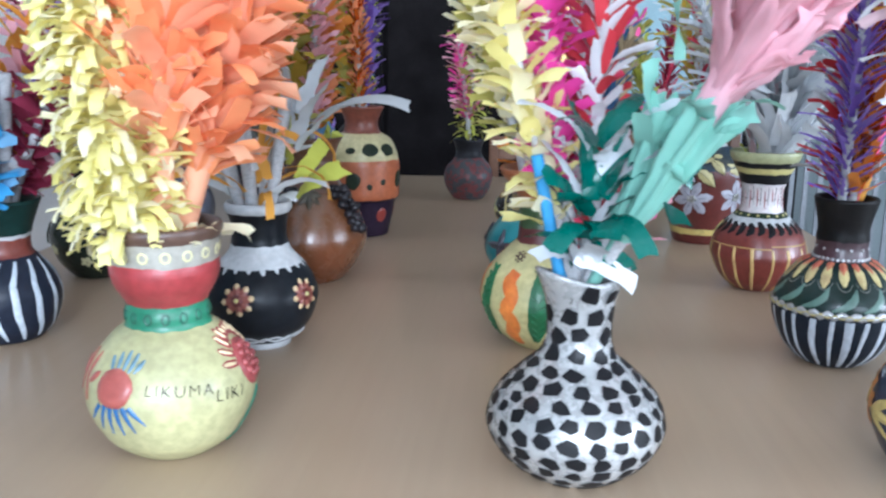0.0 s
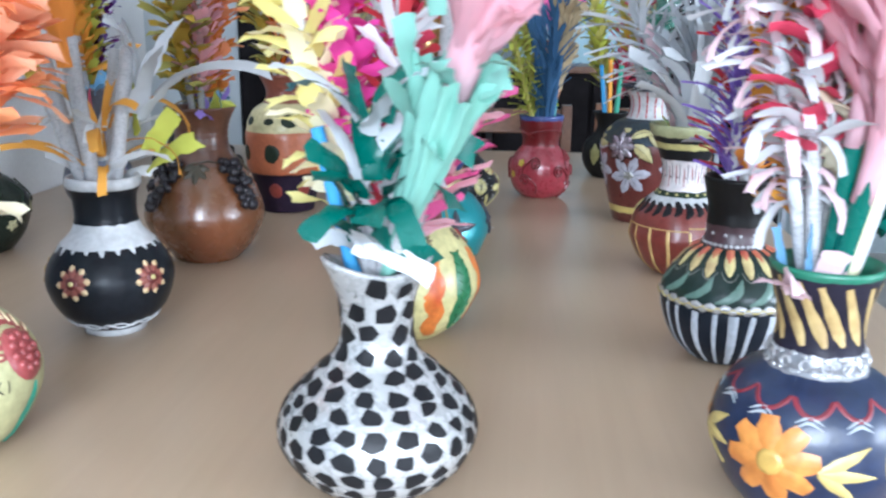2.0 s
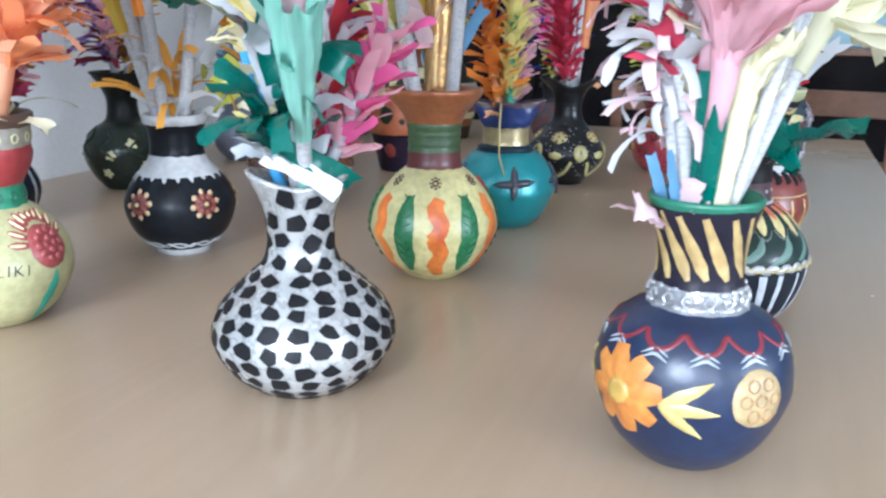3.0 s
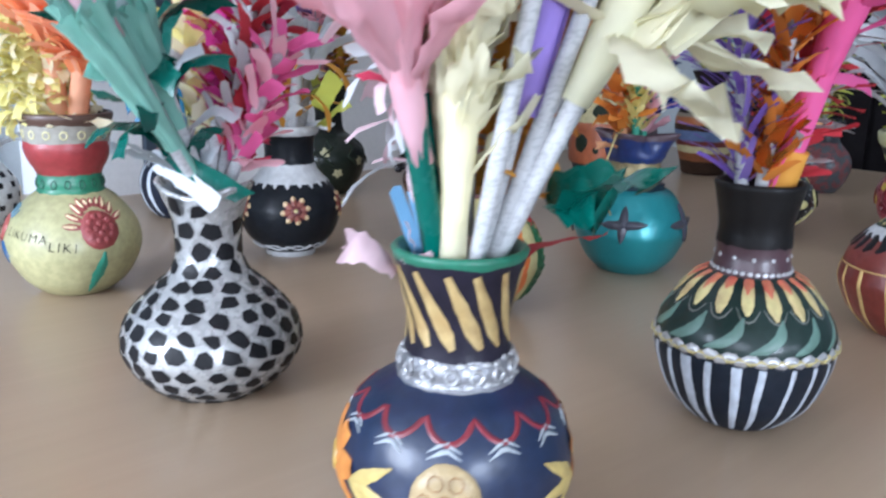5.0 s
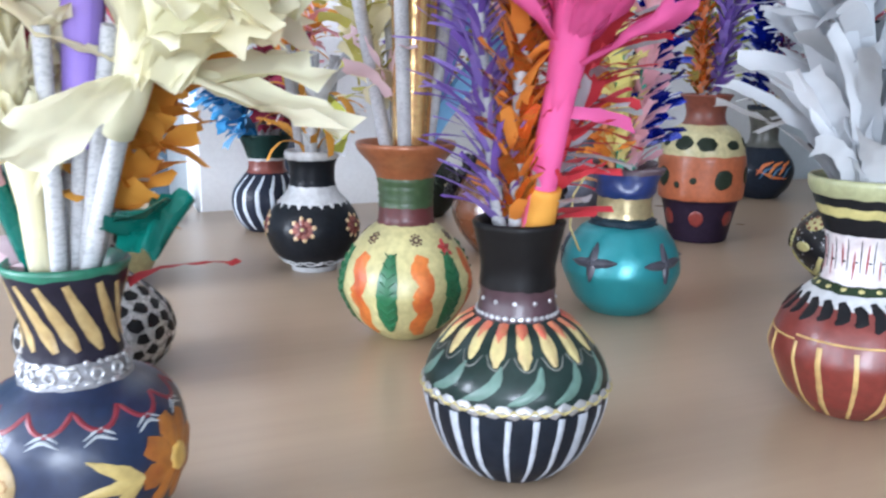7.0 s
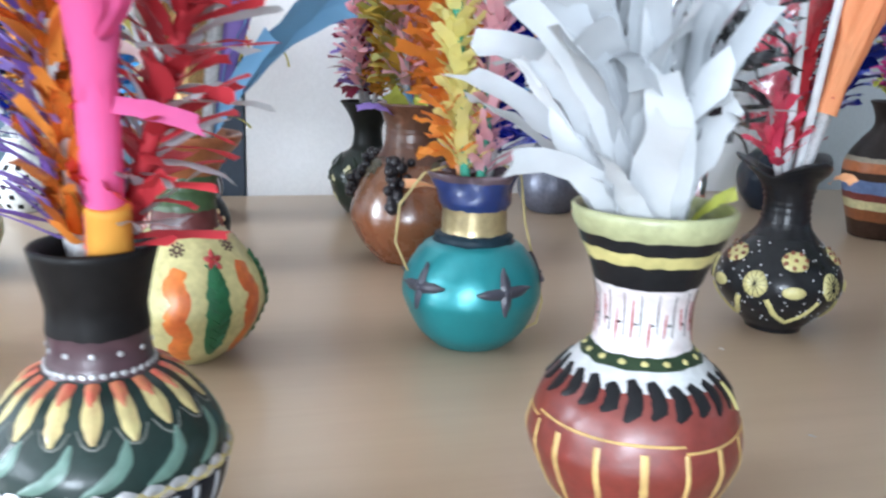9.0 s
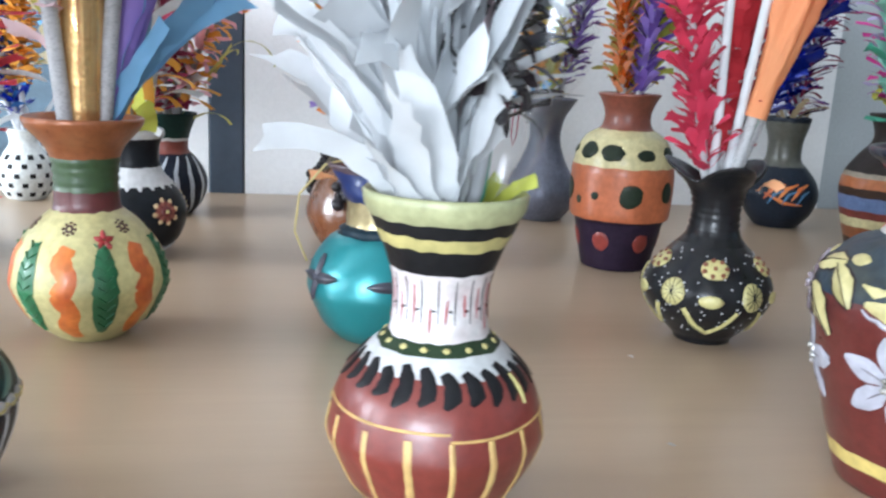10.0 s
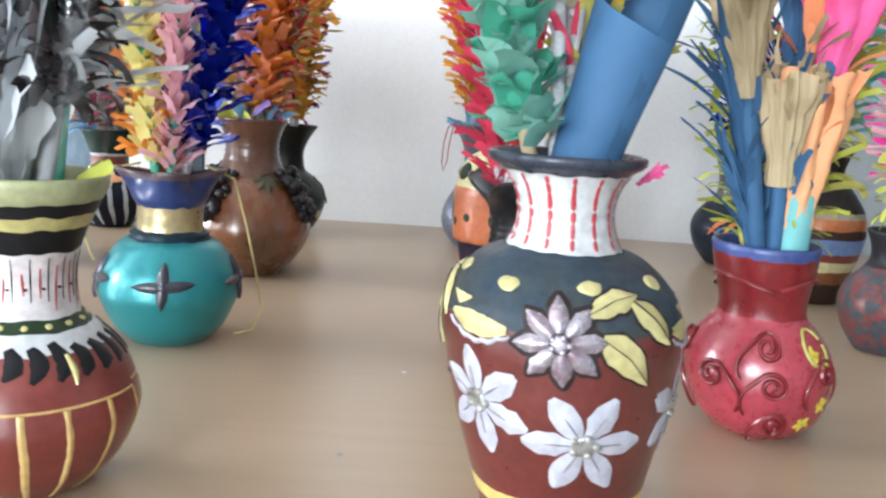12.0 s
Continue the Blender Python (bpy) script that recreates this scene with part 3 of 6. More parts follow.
def build_navy():
    vase("C", 1.441, 0.88, [(34, 0), (42, 4), (63, 26), (78, 60), (79, 78), (76, 96), (69, 112), (57, 124), (44, 131), (38, 136), (39, 143), (36, 150), (34, 160), (34, 176), (39, 200), (45, 219)],
         [("body", 0, 133, NAVY, ""), ("collar", 133, 151, paint("collar_pewter", (0.34, 0.34, 0.36), rough=0.3, metal=0.5, bump=0.8), "silver beaded collar ring"), ("neck", 151, 214, paint("neck_black", (0.02, 0.017, 0.03)), "dark neck with yellow tiger stripes"), ("rim", 214, 220, GREEN, "green painted rim")],
         "navy blue clay vase with orange flowers and tiger-striped neck")
    deco("C", "beads", SILVER, "", lambda bm, p: [stroke(bm, p, [(a + 6.5 * math.cos(t), 142.5 + 4.6 * math.sin(t)) for t in np.linspace(0, 6.28, 9)], [2.4, 3.4, 2.0, 3.2], 0.0024) for a in ring_of(15)] + [blot(bm, p, a + random.uniform(-4, 4), z + random.uniform(-1, 1), random.uniform(2.2, 4.2), 2.2, 7, 0.3, 0.0022) for z in (135.5, 149.5) for a in ring_of(26)])
    deco("C", "tiger_stripes", paint("stripe_ochre", (0.42, 0.31, 0.13), second=(0.34, 0.22, 0.08), mix_scale=60), "", lambda bm, p: [stroke(bm, p, [(a, 212 - q), (a + 5, 200), (a + 16, 184), (a + 30, 167), (a + 36, 157 + q)], [5, 6, 8.5, 9.5, 10, 4], 0.001, seed=a) for a, q in [(v + random.uniform(-3, 3), random.uniform(0, 4)) for v in ring_of(13)]])
    deco("C", "scallop_line", paint("scallop_red", (0.21, 0.015, 0.028)), "", lambda bm, p: stroke(bm, p, [(360 * f, 125 - 13 * abs(math.sin(math.pi * f * 12 + 0.2)) ** 0.8) for f in np.linspace(0, 1, 289)], [3.6, 4.6, 3.4, 4.4, 3.6], 0.0009, seed=4))
    deco("C", "chevrons", paint("chevron_white", (0.42, 0.46, 0.49)), "", lambda bm, p: [stroke(bm, p, [(a - 8.5, 107.5 - d), (a + random.uniform(-1, 1), 113.5 - d), (a + 8.5, 108 - d)], [0.6, 3.6, 0.6], 0.0009, seed=a) for a in ring_of(12, 11.6) for d in (0, 3.8)])
    orange = paint("flower_orange", (0.60, 0.25, 0.05), second=(0.46, 0.15, 0.03), mix_scale=40)
    for a in (-127, 57, -215):
        # the flower at 57 degrees has its shade mixed into a browner orange
        deco("C", "orange_flower", orange if a != 57 else paint("flower_orange_shaded", (0.40, 0.15, 0.02), second=(0.28, 0.08, 0.015), mix_scale=40), "", lambda bm, p, a=a: daisy(bm, p, a, 74, 8, 8, 30, 19, 10, tip=0.72))
        deco("C", "flower_centre", YELLOW, "", lambda bm, p, a=a: blot(bm, p, a, 74, 11, 11, 14, 0.06, 0.003))
        s = 1 if a != 57 else -1
        deco("C", "yellow_leaves", paint("leaf_yellow", (0.60, 0.46, 0.16)), "", lambda bm, p, a=a, s=s: [stroke(bm, p, [(a + s * 26, 72), (a + s * l, 72 + d)], [4, 11, 8, 1], 0.0014) for l, d in ((54, 22), (58, -2), (50, -24))])
    for a in (-47, 128):
        deco("C", "medallion", paint("medallion_buff", (0.46, 0.34, 0.17), bump=0.9, vary=0.2), "cream modelled medallion with rings", lambda bm, p, a=a: [blot(bm, p, a, 80, 22, 23, 20, 0.03, 0.003)])
        deco("C", "medallion_rings", paint("medallion_brown", (0.34, 0.18, 0.07)), "", lambda bm, p, a=a: [stroke(bm, p, [(a + cx + 3.6 * math.cos(t), 80 + cz + 5 * math.sin(t)) for t in np.linspace(0, 6.28, 9)], 1.8, 0.0042) for cx, cz in [(0, 0)] + [(9 * math.cos(q), 13 * math.sin(q)) for q in np.linspace(0, 6.28, 7)[:-1]]])


build_navy()


def build_petal_stripe():
    vase("D", 1.455, 1.243, [(35, 0), (43, 4), (66, 28), (80, 62), (82, 85), (76, 107), (54, 136), (37, 147), (35, 154), (33, 165), (34, 174), (33, 190), (37, 212), (41, 229)],
         [("body", 0, 84, paint("blue_black", (0.011, 0.015, 0.024)), ""), ("shoulder", 84, 147, paint("bottle_green", (0.010, 0.026, 0.022), coat=0.5), "dark green shoulder"), ("collar", 147, 173, PLUM, "purple-brown collar with dots"), ("neck", 173, 230, paint("soft_black", (0.010, 0.009, 0.009), rough=0.45), "plain black flared neck")],
         "dark vase with white stripes, green swirls and yellow petals")
    deco("D", "white_stripes", paint("stripe_white", (0.50, 0.54, 0.60), vary=0.2), "", lambda bm, p: [stroke(bm, p, [(a + 1, 78), (a + random.uniform(-1, 2), 45), (a + random.uniform(-1, 2), 5)], [q, q * 0.85, q * 0.5], 0.001, seed=a) for a, q in [(v + random.uniform(-2, 2), random.choice((5, 6, 6.5, 9, 12))) for v in ring_of(22)]])
    deco("D", "wavy_band", SILVER, "", lambda bm, p: stroke(bm, p, [(360 * f, 85 + 2.6 * math.sin(f * 6.283 * 30)) for f in np.linspace(0, 1, 241)], 8, 0.0028))
    deco("D", "wave_gold", paint("pale_gold", (0.55, 0.46, 0.20)), "", lambda bm, p: stroke(bm, p, [(360 * f, 84 - 2.2 * math.sin(f * 6.283 * 30)) for f in np.linspace(0, 1, 241)], 3, 0.0038))
    deco("D", "green_swirls", paint("sage", (0.12, 0.215, 0.175)), "", lambda bm, p: [stroke(bm, p, [(a - 3, 91), (a + 8, 97), (a + 16, 106), (a + 19, 119)], [1.5, 8, 10, 9, 2], 0.0009, seed=a) for a in ring_of(13)])
    deco("D", "straw_petals", paint("petal_straw", (0.52, 0.46, 0.20), second=(0.46, 0.32, 0.15), mix_scale=50), "", lambda bm, p: [stroke(bm, p, [(a, 144), (a + 1, 134), (a + 2, 119 + random.uniform(-2, 2))], [6, 10, 12.5, 11, 3], 0.0015, seed=a) for a in ring_of(17)])
    deco("D", "petal_tips", paint("petal_red", (0.45, 0.07, 0.05), second=(0.50, 0.20, 0.09), mix_scale=90), "", lambda bm, p: [stroke(bm, p, [(a, 146), (a + 0.5, 136 + random.uniform(-2, 3))], [8, 9, 8, 3], 0.0022, seed=a) for a in ring_of(17)])
    deco("D", "petal_scratches", paint("scratch_grey", (0.16, 0.17, 0.15)), "", lambda bm, p: [stroke(bm, p, [(a - 9, 126), (a - 5, 119), (a, 115), (a + 5, 118), (a + 9, 125)], [0.8, 1.8, 0.8], 0.0007, seed=a) for a in ring_of(17, 2)])
    deco("D", "collar_beads", SILVER, "", lambda bm, p: [blot(bm, p, a, 150, 2.8, 2.6, 7, 0.1, 0.002) for a in ring_of(34)] + [blot(bm, p, a, 163, 2.2, 2.2, 7, 0.1, 0.0015) for a in ring_of(12)])


build_petal_stripe()


def build_red_stripe():
    vase("E", 1.463, 1.642, [(38, 0), (44, 4), (67, 26), (83, 60), (83, 78), (73, 108), (54, 130), (44, 139), (38, 146), (36, 165), (37, 185), (41, 198), (46, 212), (52, 224), (56, 234), (60, 240), (62, 251)],
         [("body", 0, 123, BRICK, ""), ("shoulder", 123, 136, WHITE, "white scalloped shoulder"), ("ring", 136, 144, paint("dark_olive", (0.025, 0.045, 0.022)), "green ring with pale dots"),
          ("neck", 144, 195, paint("neck_blush", (0.61, 0.60, 0.60), second=(0.58, 0.48, 0.48), mix_scale=34), "white neck with red lines"), ("black_band", 195, 214, BLACK, ""), ("yellow_band", 214, 224, LEMON, "yellow band"), ("thin_black_band", 224, 234, BLACK, ""), ("rim", 234, 252, paint("rim_sage", (0.42, 0.43, 0.23)), "pale green rolled rim")],
         "brick red vase with yellow stripes and banded flared neck")
    deco("E", "yellow_stripes", paint("stripe_yellow", (0.58, 0.42, 0.15), second=(0.52, 0.30, 0.12), mix_scale=40), "", lambda bm, p: [stroke(bm, p, [(a, 86), (a + 1.5, 50), (a, 4)], [q, q * 1.1, q * 0.8], 0.0012, seed=a) for a, q in [(v + random.uniform(-2, 2), random.uniform(3.6, 6.2)) for v in ring_of(16)]])
    deco("E", "girdle_lines", paint("line_ochre", (0.62, 0.40, 0.14)), "", lambda bm, p: [stroke(bm, p, [(a + 90 * f, 87 + (5 if i % 2 else 0)) for f in np.linspace(0, 1, 19)], 2.2, 0.001) for i, a in enumerate(ring_of(4))])
    deco("E", "black_drops", BLACK, "", lambda bm, p: [stroke(bm, p, [(a - 3, 129 + random.uniform(-2, 2)), (a + 2, 122), (a + 2, 115), (a - 3, 108 + random.uniform(-3, 3))], [7, 12, 13, 4], 0.0012, seed=a) for a in ring_of(24)])
    deco("E", "ring_dots", LEMON, "", lambda bm, p: [blot(bm, p, a, 140, 3, 2.6, 7, 0.15, 0.001) for a in ring_of(16)])
    deco("E", "neck_lines", paint("line_red", (0.42, 0.06, 0.06)), "", lambda bm, p: [stroke(bm, p, [(a, random.uniform(170, 194)), (a + random.uniform(-2, 2), random.uniform(146, 165))], [1.0, 2.4, 1.0], 0.0007) for a in ring_of(18)])
    deco("E", "neck_marks", BLACK, "", lambda bm, p: [stroke(bm, p, [(a, 192), (a + 0.5, 158)], [0.6, 1.3, 0.6], 0.0007) for a in ring_of(18, 9)] + [blot(bm, p, a, 168, 1.5, 1.2, 6, 0.1, 0.001) for a in ring_of(18, 4)])

    deco("E", "yellow_dabs", LEMON, "", lambda bm, p: [stroke(bm, p, [(a, 122), (a + 2, 112), (a + 1, 102)], [4, 6, 2], 0.0024, seed=a) for a in (50, 170)])


build_red_stripe()


def build_amphora():
    vase("F", 1.455, 2.072, [(60, 0), (62, 4), (68, 24), (82, 80), (91, 135), (94, 162), (87, 190), (66, 213), (46, 222), (40, 232), (37, 248), (40, 266), (49, 280), (59, 286), (61, 292)],
         [("body", 0, 22, MAROON, ""), ("yellow_band", 22, 37, paint("band_ochre", (0.64, 0.50, 0.16)), "yellow band near the foot"), ("belly", 37, 172, MAROON, "maroon belly"), ("shoulder", 172, 222, paint("slate", (0.017, 0.036, 0.059), second=(0.055, 0.06, 0.055), mix_scale=25, bump=0.5), "slate blue shoulder"),
          ("neck", 222, 280, paint("neck_white", (0.60, 0.60, 0.60)), "white ribbed neck with red stripes"), ("rim", 280, 294, paint("rim_slate", (0.035, 0.042, 0.06), rough=0.28, coat=0.4), "dark slate rolled rim")],
         "large maroon clay amphora vase with white flowers", lean=(0.0, -0.055))
    deco("F", "neck_stripes", paint("stripe_red", (0.48, 0.04, 0.05)), "", lambda bm, p: [stroke(bm, p, [(a, 279), (a + 1, 250), (a, 224)], [3, 4, 3], 0.001) for a in ring_of(14)])
    petal = paint("petal_white", (0.47, 0.47, 0.54), bump=0.6, vary=0.18)
    for a, z, turn in ((-50, 112, 40), (5, 92, 62), (-118, 108, 10), (70, 108, 35), (150, 100, 5), (-175, 118, 50)):
        deco("F", "white_flower", petal, "", lambda bm, p, a=a, z=z, turn=turn: daisy(bm, p, a, z, 6, 8, 37, 20, turn))
        deco("F", "petal_veins", paint("vein_grey", (0.22, 0.20, 0.22)), "", lambda bm, p, a=a, z=z, turn=turn: daisy(bm, p, a, z, 6, 8, 20, 3, turn, 0.0026))
        deco("F", "flower_centre", paint("centre_pewter", (0.22, 0.21, 0.17), second=(0.50, 0.50, 0.50), mix_scale=120, rough=0.28, metal=0.5, bump=0.8), "", lambda bm, p, a=a, z=z: [blot(bm, p, a, z, 9, 9, 12, 0.1, 0.003)] + [blot(bm, p, a + 6 * math.cos(t), z + 7 * math.sin(t), 3, 3, 6, 0.2, 0.005) for t in np.linspace(0, 6.28, 6)[:-1]])
    dark = paint("outline_umber", (0.03, 0.02, 0.02))
    straw = paint("leaf_straw", (0.52, 0.46, 0.22), second=(0.44, 0.38, 0.16), mix_scale=45)
    pewter = paint("mauve_silver", (0.20, 0.13, 0.16), second=(0.42, 0.40, 0.44), mix_scale=60, rough=0.26, metal=0.45, bump=0.7)
    leaves = (([(18, 173), (30, 160), (42, 138)], [7, 24, 25, 15, 2]), ([(12, 188), (26, 197), (40, 200)], [6, 17, 18, 3]), ([(36, 196), (46, 184), (54, 166)], [6, 20, 19, 3]))
    for a in (-8, 110, -130):
        deco("F", "flower_outline", dark, "", lambda bm, p, a=a: daisy(bm, p, a, 168, 8, 5, 32, 19, 5, 0.0016))
        deco("F", "silver_flower", pewter, "", lambda bm, p, a=a: daisy(bm, p, a, 168, 8, 8, 25, 13, 5, 0.0035))
        deco("F", "silver_centre", pewter, "", lambda bm, p, a=a: [blot(bm, p, a, 168, 7, 7, 12, 0.1, 0.0045)] + [blot(bm, p, a + 4 * math.cos(t), 168 + 5 * math.sin(t), 2.4, 2.4, 6, 0.2, 0.0065) for t in np.linspace(0, 6.28, 6)[:-1]])
        for pts, ws in leaves:
            pts = [(a + u, z) for u, z in pts]
            deco("F", "leaf_outline", dark, "", lambda bm, p, pts=pts, ws=ws: stroke(bm, p, pts, [v + 4.5 for v in ws], 0.0011, seed=a))
            deco("F", "yellow_leaf", straw, "", lambda bm, p, pts=pts, ws=ws: stroke(bm, p, pts, ws, 0.0026, steps=8, seed=a))
            deco("F", "leaf_vein", dark, "", lambda bm, p, pts=pts: stroke(bm, p, pts, [1, 2.2, 1.4, 0.6], 0.0037))
        deco("F", "shoulder_patch", straw, "", lambda bm, p, a=a: stroke(bm, p, [(a - 60, 174), (a - 48, 171), (a - 36, 170), (a - 24, 171)], [5, 14, 17, 14, 5], 0.0016, steps=16, seed=a))
        deco("F", "patch_edge", petal, "white scalloped edge", lambda bm, p, a=a: stroke(bm, p, [(a - 61 + 39 * f, 169 - 9 * math.sin(f * 3.14) - 2.0 * abs(math.sin(f * 15))) for f in np.linspace(0, 1, 31)], [2, 4, 4, 2], 0.0022, steps=36, seed=a))
    deco("F", "shoulder_patches", straw, "", lambda bm, p: [blot(bm, p, a, 203 + 3 * math.sin(a), 9, 6.5, 12, 0.12, 0.001) for a in ring_of(8, -38)] + [stroke(bm, p, [(a, 188), (a + 8, 184), (a + 16, 187)], [2, 9, 2], 0.001) for a in (-72, 62, 180)])


build_amphora()


def build_red_curl():
    red = paint("rose_red", (0.40, 0.043, 0.064), rough=0.28, coat=0.65)
    dark = paint("blood_red", (0.20, 0.012, 0.016), rough=0.3, coat=0.3)
    vase("G", 1.235, 2.314, [(38, 0), (46, 4), (66, 25), (75, 58), (72, 88), (58, 112), (46, 125), (44, 138), (47, 158), (51, 178), (54, 200)],
         [("body", 0, 128, red, ""), ("neck", 128, 190, dark, "darker red neck"), ("rim", 190, 201, paint("rim_blue", (0.05, 0.08, 0.26)), "blue painted rim")], "rose red clay vase with coiled relief vines", lean=(0.0, -0.06))

    def curls(bm, p):
        for a, z, s in ((-12, 104, 1), (-8, 68, 1), (-4, 26, 1), (-55, 70, -1), (-100, 90, 1), (-120, 50, -1), (40, 80, 1), (100, 70, 1), (170, 80, -1)):
            pts = [(a + s * 11 * (1 - f * 0.78) * math.cos(2.2 - f * 10.5), z + 14 * (1 - f * 0.78) * math.sin(2.2 - f * 10.5)) for f in np.linspace(0, 1, 34)]
            arm = [(a + s * (-6.5 - 17 * math.sin(f * 2.2)), max(4, z + 11.3 - 44 * f)) for f in np.linspace(1, 0.06, 12)]
            stroke(bm, p, arm + pts, [3.5, 5, 5, 5, 4.5], 0.005, steps=70)
        for k in range(3):
            stroke(bm, p, [(120 * k + 130 * f, 160 + 10 * math.sin(f * 4)) for f in np.linspace(0, 1, 14)], 5, 0.0045)
    deco("G", "coiled_vines", dark, "raised coiled vines", curls)
    deco("G", "yellow_flowers", paint("flower_yellow", (0.70, 0.54, 0.06)), "", lambda bm, p: [daisy(bm, p, a, z, 5, 1, 9, 7, 20 * z) for a, z in ((22, 28), (38, 48), (30, 98), (-130, 90), (-150, 60))])
    deco("G", "leaf_patch", paint("leaf_green", (0.42, 0.40, 0.10)), "", lambda bm, p: [stroke(bm, p, [(36 + 13 * math.cos(t), 104 + 17 * math.sin(t)) for t in np.linspace(0.4, 6.4, 26)], [3, 5, 3], 0.003, steps=40), stroke(bm, p, [(40, 96), (46, 84), (46, 76)], [3, 9, 3], 0.0025)])


build_red_curl()


def build_turquoise():
    def lip(th):
        return 0.018 * math.cos(4 * th - 1.257), 0.003 * math.cos(4 * th - 1.257)
    teal = paint("turquoise_metallic", (0.025, 0.25, 0.275), rough=0.33, metal=0.35, coat=0.3, vary=0.05)
    vase("H", 1.05, 1.622, [(46, 0), (50, 3), (69, 22), (85, 56), (87, 72), (80, 98), (62, 124), (47, 133), (49, 138), (41, 142), (40, 158), (40, 172), (45, 180), (47, 198), (50, 214)],
         [("body", 0, 131, teal, ""), ("ring", 131, 142, paint("night_teal", (0.012, 0.030, 0.045)), "dark ring under the neck"), ("neck", 142, 172, paint("champagne_gold", (0.52, 0.42, 0.22), rough=0.3, metal=0.5), "pale gold neck"), ("lip", 172, 207, paint("royal_blue", (0.012, 0.035, 0.17), coat=0.4), "blue wavy flared lip"), ("rim", 207, 216, paint("rim_mauve", (0.11, 0.07, 0.085), rough=0.34), "worn mauve-brown rim edge")],
         "metallic turquoise clay vase with gold neck and blue lip", lip=(0.178, lip))
    dark = paint("star_dark", (0.05, 0.05, 0.07), bump=0.6, rough=0.3)
    for a in (12, -62, -135, 90, 165):
        deco("H", "star_flower", dark, "dark raised four-petal star", lambda bm, p, a=a: [stroke(bm, p, [(a, 84), (a + dx * 0.5, 84 + dz * 0.5), (a + dx, 84 + dz)], [12, 14, 13, 9, 2], 0.0055) for dx, dz in ((25, 3), (-24, -1), (1, 27), (-1, -26))] + [blot(bm, p, a, 84, 4.5, 4.5, 8, 0.1, 0.007)])


build_turquoise()


def build_melon():
    vase("I", 1.052, 1.28, [(34, 0), (40, 4), (66, 26), (86, 62), (88, 80), (80, 108), (58, 138), (40, 154), (37, 160), (36, 176), (36, 196), (38, 214), (44, 228), (56, 242), (64, 252), (66, 259)],
         [("body", 0, 155, paint("butter", (0.60, 0.54, 0.25)), ""), ("collar", 155, 177, paint("oxblood", (0.12, 0.022, 0.022)), "maroon collar"), ("neck", 177, 215, paint("moss", (0.05, 0.10, 0.035)), "green ribbed neck"), ("rim", 215, 261, COPPER, "copper brown flared rim")],
         "pale yellow vase with green leaves and orange stripes")
    leafgreen = paint("leaf_emerald", (0.02, 0.15, 0.055), bump=0.5)
    for a in ring_of(6, -35):
        deco("I", "green_leaf", leafgreen, "", lambda bm, p, a=a: [stroke(bm, p, [(a + 1, 124), (a, 90), (a - 1, 50), (a - 2, 22)], [9, 25, 28, 26, 9], 0.0022)] + [stroke(bm, p, [(a, 118 - k * 11), (a + s * 6, 125 - k * 11)], 1.6, 0.0035) for k in range(9) for s in (-1, 1)])
        deco("I", "orange_stripe", ORANGE, "", lambda bm, p, a=a: stroke(bm, p, [(a + 31 + 3 * math.sin(z * 0.16), z) for z in range(122, 8, -6)], [16, 24, 20, 25, 20, 22, 12], 0.0012))
    deco("I", "speckles", paint("speck_brown", (0.08, 0.03, 0.02)), "", lambda bm, p: [blot(bm, p, a + 7 * math.cos(t) * q, 140 + 6 * math.sin(t) * q, 1.6, 2.2, 6, 0.2, 0.001, t) for a in ring_of(6, -6) for t in np.linspace(0, 6.28, 9)[:-1] for q in (0.5, 1.0)])
    deco("I", "red_petals", REDP, "", lambda bm, p: [daisy(bm, p, a, 128, 5, 1, 10, 7, 15, 0.004) for a in (28, 148)])


build_melon()


def build_black_daisy():
    vase("J", 0.645, 1.25, [(40, 0), (41, 8), (46, 12), (69, 34), (82, 70), (76, 98), (60, 122), (46, 138), (41, 150), (39, 160), (40, 182), (44, 194), (48, 200), (47, 208)],
         [("foot", 0, 9, WHITE, "white foot ring"), ("body", 9, 122, paint("satin_black", (0.011, 0.013, 0.017), rough=0.36), ""), ("shoulder", 122, 150, WHITE, "white dripping shoulder band"), ("neck", 150, 195, paint("satin_black", (0.011, 0.013, 0.017)), ""), ("rim", 195, 209, WHITE, "white rim")],
         "black clay vase with maroon daisies and white bands")
    deco("J", "drips", WHITE, "", lambda bm, p: [stroke(bm, p, [(a, 124), (a + 1, random.uniform(112, 118))], [9, 7, 2], 0.001) for a in ring_of(20)])
    for a in ring_of(5, -98):
        deco("J", "daisy_petals", paint("petal_rust", (0.26, 0.07, 0.05)), "", lambda bm, p, a=a: daisy(bm, p, a, 84, 8, 7, 16, 10, 10))
        deco("J", "daisy_tips", paint("tip_cream", (0.66, 0.48, 0.26)), "", lambda bm, p, a=a: daisy(bm, p, a, 84, 8, 16, 8, 8, 10, 0.0024))
        deco("J", "daisy_centre", paint("centre_wine", (0.14, 0.02, 0.02)), "", lambda bm, p, a=a: blot(bm, p, a, 84, 9, 9, 10, 0.1, 0.0028))
        deco("J", "daisy_eye", LEMON, "", lambda bm, p, a=a: blot(bm, p, a, 84, 3.4, 3.4, 8, 0.1, 0.005))
    deco("J", "zigzag_cords", WHITE, "white looped cord round the foot", lambda bm, p: [stroke(bm, p, [(a + 36 * f, 15 + 9 * abs(math.sin(math.pi * f + 0.4))) for f in np.linspace(0, 1, 9)], 2.4, 0.002) for a in ring_of(10)] + [stroke(bm, p, [(a + 36 * f, 24 - 8 * abs(math.sin(math.pi * f))) for f in np.linspace(0, 1, 9)], 2.0, 0.003) for a in ring_of(10)])


